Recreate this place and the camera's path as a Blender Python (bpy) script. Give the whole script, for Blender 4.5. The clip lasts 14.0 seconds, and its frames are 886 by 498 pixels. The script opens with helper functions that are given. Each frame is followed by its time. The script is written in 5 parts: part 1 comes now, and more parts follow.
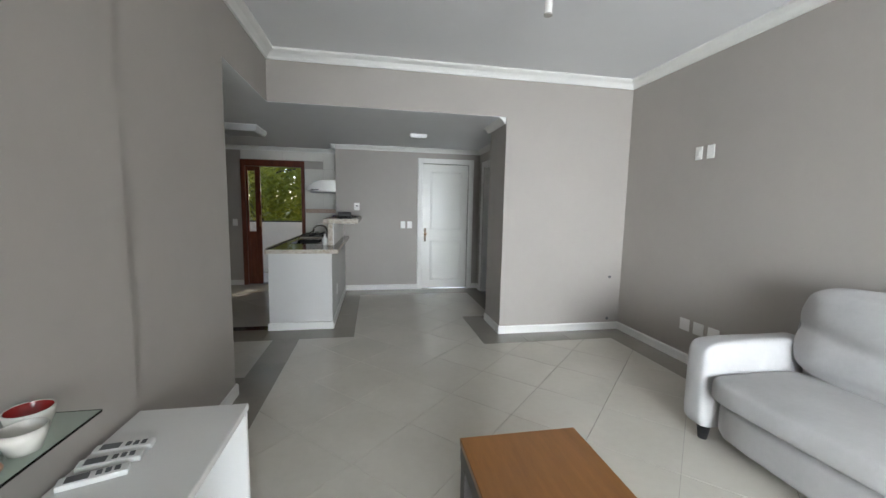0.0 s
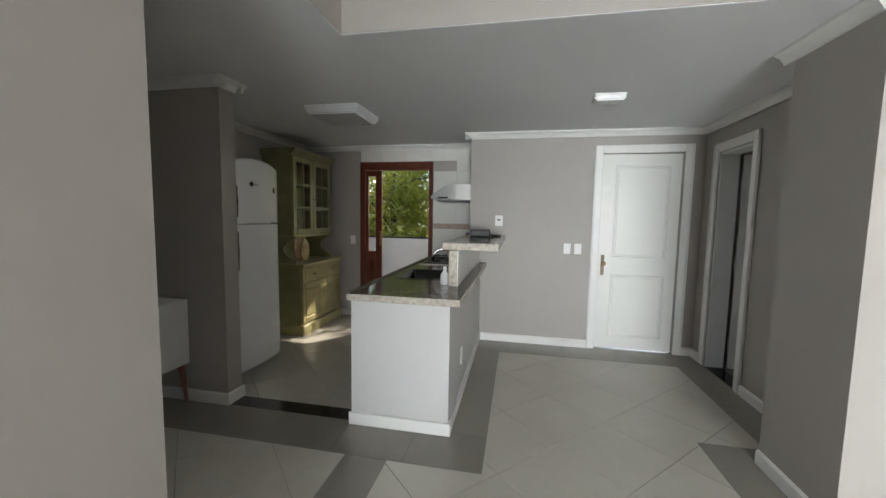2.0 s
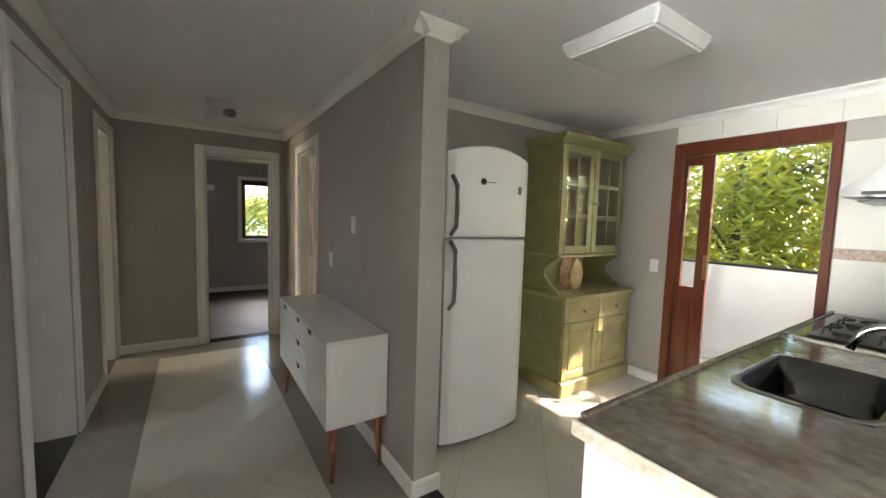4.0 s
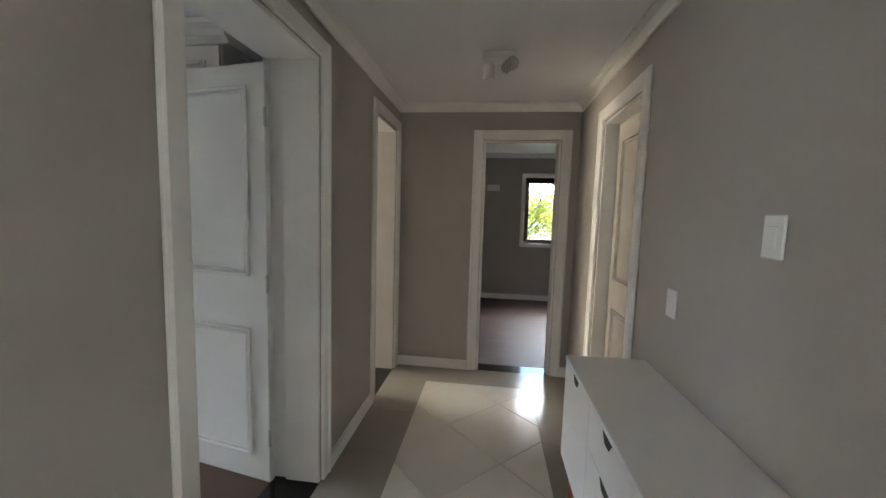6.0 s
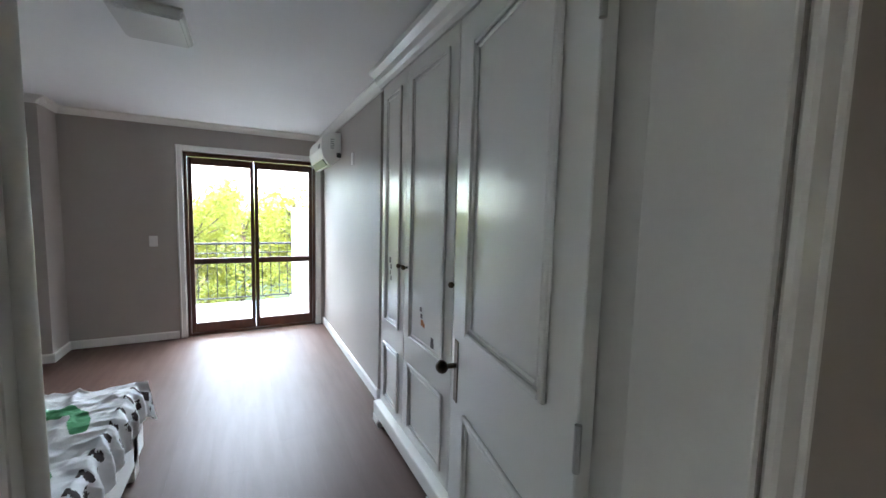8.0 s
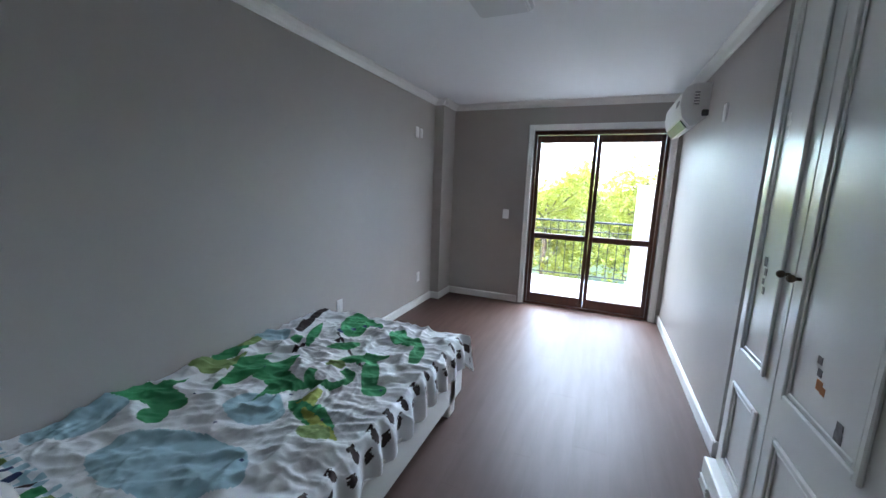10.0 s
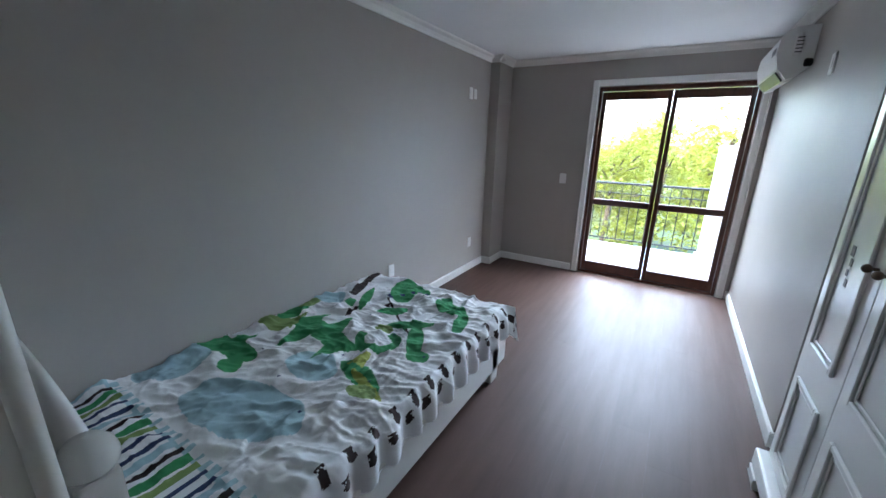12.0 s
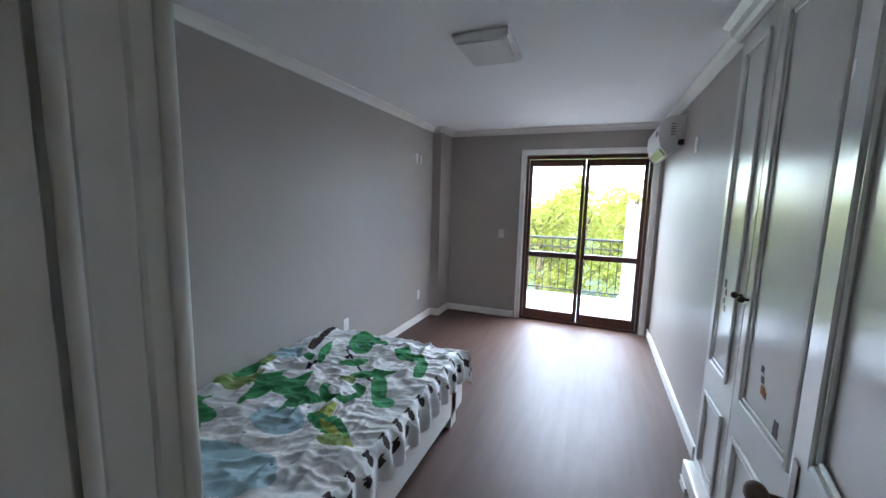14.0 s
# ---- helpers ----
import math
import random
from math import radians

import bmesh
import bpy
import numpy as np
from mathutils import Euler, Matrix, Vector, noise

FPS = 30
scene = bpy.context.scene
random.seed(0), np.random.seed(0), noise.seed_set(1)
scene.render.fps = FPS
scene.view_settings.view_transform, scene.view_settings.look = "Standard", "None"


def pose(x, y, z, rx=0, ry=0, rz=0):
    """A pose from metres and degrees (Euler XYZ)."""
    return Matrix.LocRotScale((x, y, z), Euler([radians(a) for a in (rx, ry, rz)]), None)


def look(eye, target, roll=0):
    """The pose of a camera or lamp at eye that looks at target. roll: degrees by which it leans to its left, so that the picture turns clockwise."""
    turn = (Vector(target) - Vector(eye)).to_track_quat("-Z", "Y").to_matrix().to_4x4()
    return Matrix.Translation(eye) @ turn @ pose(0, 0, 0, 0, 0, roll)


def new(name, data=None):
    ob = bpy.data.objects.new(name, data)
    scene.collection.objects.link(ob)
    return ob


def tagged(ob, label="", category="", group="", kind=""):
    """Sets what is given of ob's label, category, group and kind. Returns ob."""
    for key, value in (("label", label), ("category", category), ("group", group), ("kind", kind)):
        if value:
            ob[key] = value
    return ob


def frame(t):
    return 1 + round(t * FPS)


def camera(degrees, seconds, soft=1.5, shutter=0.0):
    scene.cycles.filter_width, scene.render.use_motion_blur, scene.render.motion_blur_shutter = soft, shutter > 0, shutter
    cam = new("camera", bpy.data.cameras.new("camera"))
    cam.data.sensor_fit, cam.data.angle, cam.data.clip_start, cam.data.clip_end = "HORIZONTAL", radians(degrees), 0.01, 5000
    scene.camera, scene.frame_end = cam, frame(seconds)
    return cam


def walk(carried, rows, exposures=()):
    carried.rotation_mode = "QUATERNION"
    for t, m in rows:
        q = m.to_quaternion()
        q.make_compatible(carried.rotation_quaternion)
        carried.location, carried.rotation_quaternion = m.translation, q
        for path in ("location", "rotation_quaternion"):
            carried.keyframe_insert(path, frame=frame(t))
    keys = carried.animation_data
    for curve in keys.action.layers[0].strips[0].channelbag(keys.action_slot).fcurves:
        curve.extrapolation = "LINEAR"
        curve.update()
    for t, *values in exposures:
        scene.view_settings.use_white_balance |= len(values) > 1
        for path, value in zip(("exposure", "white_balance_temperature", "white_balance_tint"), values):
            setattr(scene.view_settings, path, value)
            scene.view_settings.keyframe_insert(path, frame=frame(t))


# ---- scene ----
cam = camera(99.3, 14.0)
PATH = [
    (0, (1.495, 0.475, 1.376), (1.858, 2.429, 1.16), 1.1),
    (0.5, (1.496, 1.004, 1.389), (1.73, 2.98, 1.18), 1.1),
    (1, (1.494, 1.474, 1.378), (1.601, 3.462, 1.189), 1.1),
    (1.5, (1.511, 1.995, 1.407), (1.408, 3.984, 1.223), 1.0),
    (2, (1.439, 2.477, 1.412), (1.054, 4.432, 1.24), 1.0),
    (2.5, (1.415, 2.923, 1.381), (0.744, 4.8, 1.223), 1.0),
    (3, (1.314, 3.307, 1.398), (0.261, 5.001, 1.245), 1.3),
    (3.5, (1.141, 3.604, 1.443), (-0.226, 5.055, 1.286), 1.5),
    (4, (0.97, 3.886, 1.428), (-0.691, 4.989, 1.27), 1.8),
    (6.5, (-0.858, 4.077, 1.406), (-2.745, 3.438, 1.228), 1.3),
    (7, (-1.204, 3.842, 1.421), (-2.886, 2.772, 1.259), 1.1),
    (7.5, (-1.424, 3.608, 1.451), (-2.789, 2.157, 1.277), 1.2),
    (8, (-1.608, 3.469, 1.454), (-2.533, 1.705, 1.279), 1.5),
    (8.5, (-1.732, 3.319, 1.44), (-2.032, 1.349, 1.261), 1.5),
    (9, (-1.757, 3.149, 1.413), (-1.556, 1.166, 1.241), 1.6),
    (11.5, (-1.857, 3.012, 1.427), (-0.892, 1.368, 0.823), 1.5),
    (12, (-1.857, 3.01, 1.502), (-0.864, 1.366, 0.946), 1.4),
    (12.5, (-1.847, 3.053, 1.528), (-0.834, 1.372, 1.144), 1.4),
    (13, (-1.802, 3.091, 1.529), (-0.793, 1.385, 1.257), 1.5),
    (13.5, (-1.796, 3.134, 1.507), (-0.862, 1.385, 1.246), 1.5),
    (14, (-1.857, 3.246, 1.507), (-1.113, 1.408, 1.251), 1.5),
]
walk(cam, [(t, look(eye, target, roll)) for t, eye, target, roll in PATH],
     [(0, 2.15, 6450, 10), (1, 2.3, 6550, 10), (1.5, 2.4, 6600, 10), (2, 2.55, 6650, 10), (2.5, 2.75, 6700, 10), (3, 3.15, 6900, 10), (3.5, 3.6, 7000, 10), (4, 4.2, 7150, 10),
      (6.5, 4.65, 6500, 10), (7, 4.55, 6550, 10), (8, 4.2, 6250, 9), (9, 4.05, 5950, 9), (11.5, 4.05, 5700, 8), (14, 4.1, 5900, 10)])
LIVING_W, BALCONY_W, TOP_W, FAR_W = 42, 150, 40, 22

# ---- world and light ----
world = bpy.data.worlds.new("sky")
scene.world = world
world.use_nodes = True
wn = world.node_tree.nodes
sky = wn.new("ShaderNodeTexSky")
sky.sky_type = "NISHITA"
sky.sun_disc = False
SUN_AZ, SUN_EL = radians(38), radians(34)     # from straight ahead towards the right; above the horizon
sky.sun_elevation, sky.sun_rotation = SUN_EL, SUN_AZ
wn["Background"].inputs[1].default_value = 0.15
world.node_tree.links.new(sky.outputs[0], wn["Background"].inputs[0])
sun = new("sun", bpy.data.lights.new("sun", "SUN"))
sun.data.energy, sun.data.angle, sun.data.color = 1.3, radians(0.6), (1, 0.93, 0.82)
sd = Vector((math.sin(SUN_AZ) * math.cos(SUN_EL), math.cos(SUN_AZ) * math.cos(SUN_EL), math.sin(SUN_EL)))
sun.matrix_world = look(sd * 30, (0, 0, 0))


def area_lamp(name, m, w, h, power, colour=(1, 0.98, 0.95)):
    """A rectangular lamp for the sky's light, in a window or unseen outside."""
    l = new(name, bpy.data.lights.new(name, "AREA"))
    l.data.shape, l.data.size, l.data.size_y, l.data.energy, l.data.color = "RECTANGLE", w, h, power, colour
    l.matrix_world = m
    return l


living_lamp = area_lamp("living_window_light", look((2.5, -3.08, 1.15), (4.6, 3, 0.1)), 2.6, 2.1, LIVING_W, (0.88, 0.95, 1.0))
# Two added lamps, outside and above the view, that brighten the bedroom.
area_lamp("balcony_sky_fill", look((-2.4, -8.5, 4.95), (-1.7, -0.6, 0.9)), 8.0, 3.4, BALCONY_W, (0.82, 0.91, 1.0))
area_lamp("balcony_top_fill", look((-1.9, -2.95, 3.3), (-1.9, -2.75, 0)), 4.6, 1.0, TOP_W, (0.93, 0.97, 1.0))
# Added lamp, out of sight high outside, that brightens the far room and hall.
area_lamp("far_room_sky_fill", look((-9.2, 5.3, 3.5), (-5.5, 4.8, 0.6)), 3.0, 1.2, FAR_W, (0.95, 0.97, 1.0))
living_lamp.data.spread = radians(100)
area_lamp("spare_room_window_light", look((-4.2, -1.66, 1.4), (-4.2, 3, 1.1)), 1.2, 1.2, 11, (1, 0.86, 0.64))

# ---- materials ----


def mat(name, colour, rough=0.5, metal=0.0, var=0.06, scale=6.0, bump=0.0, bump_scale=60.0, spec=0.5, coat=0.0, colour2=None, stretch=(1, 1, 1), rnd=0.0, island=False, detail=6.0):
    """A painted, coated or natural surface: two noises vary colour and gloss, one gives relief."""
    m = bpy.data.materials.new(name)
    m.use_nodes = True
    n, l = m.node_tree.nodes, m.node_tree.links
    b = n["Principled BSDF"]
    b.inputs["Roughness"].default_value, b.inputs["Metallic"].default_value = rough, metal
    b.inputs["Specular IOR Level"].default_value, b.inputs["Coat Weight"].default_value = spec, coat
    b.inputs["Coat Roughness"].default_value = 0.12
    co = n.new("ShaderNodeTexCoord")
    mp = n.new("ShaderNodeMapping")
    mp.inputs["Scale"].default_value = stretch
    l.new(co.outputs["Object"], mp.inputs[0])
    t1, t2 = n.new("ShaderNodeTexNoise"), n.new("ShaderNodeTexNoise")
    t1.inputs["Scale"].default_value, t1.inputs["Detail"].default_value = scale, detail
    t2.inputs["Scale"].default_value, t2.inputs["Detail"].default_value = scale * 9, 4
    l.new(mp.outputs[0], t1.inputs["Vector"]), l.new(mp.outputs[0], t2.inputs["Vector"])
    mx = n.new("ShaderNodeMix")
    mx.data_type = "RGBA"
    c2 = colour2 or tuple(c * (1 - 2.2 * var) for c in colour)
    mx.inputs[6].default_value, mx.inputs[7].default_value = (*colour, 1), (*c2, 1)
    ad = n.new("ShaderNodeMath")
    ad.operation = "MULTIPLY_ADD"
    ad.inputs[1].default_value = 0.35
    l.new(t2.outputs[0], ad.inputs[0]), l.new(t1.outputs[0], ad.inputs[2])
    rp = n.new("ShaderNodeMapRange")
    rp.inputs[1].default_value, rp.inputs[2].default_value = 0.45, 0.95
    l.new(ad.outputs[0], rp.inputs[0]), l.new(rp.outputs[0], mx.inputs[0])
    out = mx.outputs[2]
    if rnd:
        src = n.new("ShaderNodeNewGeometry").outputs["Random Per Island"] if island else n.new("ShaderNodeObjectInfo").outputs["Random"]
        mr = n.new("ShaderNodeMapRange")
        mr.inputs[3].default_value, mr.inputs[4].default_value = 1 - rnd, 1 + rnd
        l.new(src, mr.inputs[0])
        hs = n.new("ShaderNodeHueSaturation")
        l.new(mr.outputs[0], hs.inputs["Value"]), l.new(out, hs.inputs["Color"])
        out = hs.outputs[0]
    l.new(out, b.inputs["Base Color"])
    rr = n.new("ShaderNodeMapRange")
    rr.inputs[3].default_value, rr.inputs[4].default_value = rough * 0.88, min(1, rough * 1.14)
    l.new(t1.outputs[0], rr.inputs[0]), l.new(rr.outputs[0], b.inputs["Roughness"])
    if bump:
        t3 = n.new("ShaderNodeTexNoise")
        t3.inputs["Scale"].default_value, t3.inputs["Detail"].default_value = bump_scale, 3
        l.new(mp.outputs[0], t3.inputs["Vector"])
        bp = n.new("ShaderNodeBump")
        bp.inputs["Strength"].default_value, bp.inputs["Distance"].default_value = bump, 0.004
        l.new(t3.outputs[0], bp.inputs["Height"]), l.new(bp.outputs[0], b.inputs["Normal"])
    return m


def glass(name, colour=(1, 1, 1), rough=0.0):
    m = bpy.data.materials.new(name)
    m.use_nodes = True
    b = m.node_tree.nodes["Principled BSDF"]
    b.inputs["Base Color"].default_value = (*colour, 1)
    b.inputs["Transmission Weight"].default_value, b.inputs["Roughness"].default_value, b.inputs["IOR"].default_value = 1, rough, 1.45
    return m


def glow(name, colour, strength):
    m = mat(name, colour, 0.4)
    b = m.node_tree.nodes["Principled BSDF"]
    b.inputs["Emission Color"].default_value, b.inputs["Emission Strength"].default_value = (*colour, 1), strength
    return m


M_WALL = mat("taupe_wall_paint", (0.40, 0.366, 0.334), 0.5, var=0.025, scale=1.6, bump=0.05, bump_scale=180, spec=0.4)
M_CEIL = mat("white_ceiling_paint", (0.78, 0.78, 0.79), 0.7, var=0.015, scale=1.2, bump=0.04, bump_scale=120)
M_TRIM = mat("white_trim_paint", (0.8, 0.79, 0.76), 0.35, var=0.03, scale=5, bump=0.03)
M_DOOR = mat("white_door_lacquer", (0.78, 0.77, 0.73), 0.26, var=0.008, scale=1.5)
M_TILE = mat("beige_porcelain_tile", (0.6, 0.565, 0.5), 0.16, var=0.05, scale=2.2, spec=0.5, rnd=0.03, colour2=(0.53, 0.495, 0.43))
M_BORDER = mat("grey_porcelain_tile", (0.3, 0.275, 0.24), 0.16, var=0.06, scale=3, rnd=0.04)
M_GROUT = mat("grey_grout", (0.42, 0.39, 0.34), 0.8, var=0.15, scale=12)
M_BLACK = mat("black_granite", (0.02, 0.016, 0.015), 0.12, var=0.3, scale=60)
M_WOODFLOOR = mat("dark_laminate", (0.10, 0.058, 0.046), 0.5, var=0.1, scale=2.0, stretch=(9, 1, 1), bump=0.02, rnd=0.035, spec=0.25)
M_REDWOOD = mat("red_brown_varnished_wood", (0.16, 0.035, 0.016), 0.3, var=0.2, scale=4, stretch=(6, 6, 1), bump=0.05, coat=0.3)
M_DARKWOOD = mat("dark_brown_varnished_wood", (0.105, 0.032, 0.018), 0.32, var=0.2, scale=4, stretch=(6, 6, 1), bump=0.05, coat=0.3)
M_LEGWOOD = mat("reddish_leg_wood", (0.26, 0.09, 0.04), 0.4, var=0.15, scale=6, stretch=(6, 6, 1))
M_WTILE = mat("white_wall_tile", (0.75, 0.73, 0.68), 0.15, var=0.03, scale=3, rnd=0.02)
M_BAND = mat("mosaic_band", (0.55, 0.42, 0.33), 0.4, scale=55, colour2=(0.28, 0.17, 0.13), detail=2)
M_FRIDGE = mat("white_enamel", (0.8, 0.8, 0.79), 0.22, var=0.01)
M_GREYPL = mat("grey_plastic", (0.12, 0.12, 0.125), 0.35)
M_BLACKPL = mat("black_plastic", (0.012, 0.012, 0.013), 0.4)
M_WHITEPL = mat("white_plastic", (0.8, 0.79, 0.77), 0.3, var=0.02)
M_GREEN = mat("worn_sage_green_paint", (0.30, 0.29, 0.14), 0.42, var=0.2, scale=7, bump=0.15, bump_scale=30, colour2=(0.21, 0.195, 0.085))
M_GREENW = mat("pale_yellow_sage_paint", (0.40, 0.35, 0.165), 0.42, var=0.2, scale=8, bump=0.15, bump_scale=30, colour2=(0.27, 0.225, 0.095))
M_GRANITE = mat("beige_granite_edge", (0.62, 0.57, 0.49), 0.14, scale=38, colour2=(0.36, 0.29, 0.23), detail=3)
M_GRANITE_T = mat("brown_granite_top", (0.24, 0.2, 0.165), 0.09, scale=26, colour2=(0.11, 0.088, 0.07), detail=4)
M_STEEL = mat("brushed_steel", (0.5, 0.49, 0.47), 0.28, 1.0, var=0.06, scale=8, stretch=(1, 14, 1))
# Bowl steel coloured near black for the dark surroundings it mirrors.
M_SINK = mat("dark_reflection_steel", (0.09, 0.09, 0.09), 0.18, 1.0, var=0.06, scale=8)
M_CHROME = mat("chrome", (0.55, 0.54, 0.52), 0.12, 1.0)
M_BRONZE = mat("aged_bronze", (0.16, 0.12, 0.085), 0.35, 1.0, var=0.2, scale=30)
M_BRASS = mat("dull_brass", (0.42, 0.27, 0.13), 0.35, 1.0)
M_IRON = mat("dark_wrought_iron", (0.03, 0.028, 0.027), 0.5, 0.4)
M_WHITELAC = mat("white_satin_lacquer", (0.72, 0.705, 0.685), 0.3, var=0.015)
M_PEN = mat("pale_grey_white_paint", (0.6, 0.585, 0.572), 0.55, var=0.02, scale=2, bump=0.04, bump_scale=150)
M_FABRIC = mat("light_grey_upholstery", (0.5, 0.49, 0.485), 0.85, var=0.06, scale=5, bump=0.25, bump_scale=500)
M_TABLE = mat("orange_brown_wood", (0.30, 0.125, 0.032), 0.3, var=0.12, scale=3, stretch=(8, 1, 1), bump=0.02)
M_TABLESIDE = mat("dark_grey_table_edge", (0.09, 0.08, 0.075), 0.5)
M_GLASS = glass("clear_glass")
M_GLASSG = glass("green_glass", (0.75, 0.92, 0.85))
M_DIFF = mat("frosted_diffuser", (0.74, 0.74, 0.74), 0.25, var=0.01)
M_STONE = mat("brown_agate", (0.3, 0.16, 0.07), 0.25, scale=9, colour2=(0.07, 0.03, 0.015), detail=2)
M_AGATE = mat("pale_agate", (0.5, 0.38, 0.18), 0.25, scale=9, colour2=(0.2, 0.12, 0.06))
M_CUP = mat("white_ceramic", (0.75, 0.72, 0.66), 0.2)
M_RED = mat("red_glaze", (0.3, 0.02, 0.02), 0.2)
M_TERRA = mat("terracotta_glaze", (0.5, 0.27, 0.14), 0.35, scale=14, colour2=(0.3, 0.14, 0.08))
M_SHEET = mat("white_cotton", (0.84, 0.85, 0.86), 0.85, var=0.03, bump=0.2, bump_scale=300)
M_LEAF = mat("sunlit_leaves", (0.14, 0.2, 0.03), 0.5, var=0.3, scale=0.7, rnd=0.5, island=True, colour2=(0.22, 0.23, 0.04))
ln, lk = M_LEAF.node_tree.nodes, M_LEAF.node_tree.links
tr_, ms_ = ln.new("ShaderNodeBsdfTranslucent"), ln.new("ShaderNodeMixShader")
tr_.inputs[0].default_value, ms_.inputs[0].default_value = (0.40, 0.36, 0.04, 1), 0.45
lk.new(ln["Principled BSDF"].outputs[0], ms_.inputs[1]), lk.new(tr_.outputs[0], ms_.inputs[2]), lk.new(ms_.outputs[0], ln["Material Output"].inputs[0])
M_BARK = mat("bark", (0.12, 0.085, 0.06), 0.9, var=0.3, scale=8, bump=0.6, bump_scale=20)
M_GRASS = mat("far_grass", (0.09, 0.12, 0.035), 0.9, var=0.3, scale=0.4)
M_OUTW = mat("white_exterior_paint", (0.75, 0.73, 0.71), 0.7, var=0.05, scale=3)
M_BALC = mat("pale_balcony_tile", (0.66, 0.63, 0.6), 0.35, var=0.06, scale=3)
M_PULL_SHADE = mat("dark_shadow_gap", (0.03, 0.028, 0.025), 0.8)

# ---- mesh helpers ----


def link(name, bm, material, parent=None, smooth=False):
    me = bpy.data.meshes.new(name)
    bm.normal_update()
    bm.to_mesh(me)
    bm.free()
    for m in (material if isinstance(material, (list, tuple)) else [material]):
        me.materials.append(m)
    if smooth:
        me.shade_smooth()
    ob = new(name, me)
    if parent:
        ob.parent = parent
        ob.matrix_parent_inverse = parent.matrix_basis.inverted()
    return ob


def part(name, bm, material, parent, label="", smooth=False):
    return tagged(link(name, bm, material, parent, smooth), label)


def thing(name, at, label, category, group="", kind=""):
    e = new(name)
    e.matrix_basis = Matrix.Translation(at)
    e.empty_display_size = 0.1
    return tagged(e, label, category, group, kind)


def structure(name, bm, material, label, category, smooth=False):
    return tagged(link(name, bm, material, None, smooth), label, category, "", "structure")


def box(x0, x1, y0, y1, z0, z1, bevel=0.0, bm=None, seg=1):
    bm = bm or bmesh.new()
    r = bmesh.ops.create_cube(bm, size=1)
    sx, sy, sz = abs(x1 - x0), abs(y1 - y0), abs(z1 - z0)
    for v in r["verts"]:
        v.co = Vector(((x0 + x1) / 2 + v.co.x * sx, (y0 + y1) / 2 + v.co.y * sy, (z0 + z1) / 2 + v.co.z * sz))
    if bevel:
        es = list({e for v in r["verts"] for e in v.link_edges})
        bmesh.ops.bevel(bm, geom=es, offset=min(bevel, sx * 0.45, sy * 0.45, sz * 0.45), segments=seg, profile=0.6, affect="EDGES")
    return bm


def cyl(p, q, r0, r1=None, n=16, bm=None):
    """A tapered rod from p to q."""
    bm = bm or bmesh.new()
    p, q = Vector(p), Vector(q)
    d = q - p
    m = Matrix.Translation((p + q) / 2) @ d.to_track_quat("Z", "Y").to_matrix().to_4x4()
    bmesh.ops.create_cone(bm, cap_ends=True, segments=n, radius1=r0, radius2=r0 if r1 is None else r1, depth=d.length, matrix=m)
    return bm


def ball(c, r, n=12, scale=(1, 1, 1), bm=None):
    bm = bm or bmesh.new()
    m = Matrix.Translation(c) @ Matrix.Diagonal((*scale, 1))
    bmesh.ops.create_uvsphere(bm, u_segments=n, v_segments=max(6, n * 2 // 3), radius=r, matrix=m)
    return bm


def tube(points, r, n=10, bm=None):
    """A round tube along points."""
    bm = bm or bmesh.new()
    pts = [Vector(p) for p in points]
    rings = []
    for i, p in enumerate(pts):
        d = (pts[min(i + 1, len(pts) - 1)] - pts[max(i - 1, 0)]).normalized()
        q = d.to_track_quat("Z", "Y").to_matrix()
        rings.append([bm.verts.new(p + q @ Vector((r * math.cos(a * 2 * math.pi / n), r * math.sin(a * 2 * math.pi / n), 0))) for a in range(n)])
    for a, b in zip(rings, rings[1:]):
        for i in range(n):
            bm.faces.new((a[i], a[(i + 1) % n], b[(i + 1) % n], b[i]))
    bm.faces.new(list(reversed(rings[0])))
    bm.faces.new(rings[-1])
    return bm


def lathe(profile, c, n=28, bm=None):
    """A turned body: (radius, height) rows round a vertical axis at c."""
    bm = bm or bmesh.new()
    rings = [[bm.verts.new((c[0] + r * math.cos(a * 2 * math.pi / n), c[1] + r * math.sin(a * 2 * math.pi / n), c[2] + z)) for a in range(n)] for r, z in profile]
    for a, b in zip(rings, rings[1:]):
        for i in range(n):
            bm.faces.new((a[i], a[(i + 1) % n], b[(i + 1) % n], b[i]))
    bm.faces.new(list(reversed(rings[0])))
    return bm


def extrude(outline, axis, a, b, bm=None):
    """A prism: an outline of (u, v) pairs swept along the axis from a to b. axis x: u=y, v=z; y: u=x, v=z; z: u=x, v=y."""
    bm = bm or bmesh.new()

    def at(u, v, w):
        return {"x": (w, u, v), "y": (u, w, v), "z": (u, v, w)}[axis]
    lo = [bm.verts.new(at(u, v, a)) for u, v in outline]
    hi = [bm.verts.new(at(u, v, b)) for u, v in outline]
    n = len(outline)
    bm.faces.new(lo), bm.faces.new(list(reversed(hi)))
    for i in range(n):
        bm.faces.new((lo[(i + 1) % n], lo[i], hi[i], hi[(i + 1) % n]))
    bmesh.ops.recalc_face_normals(bm, faces=bm.faces)
    return bm


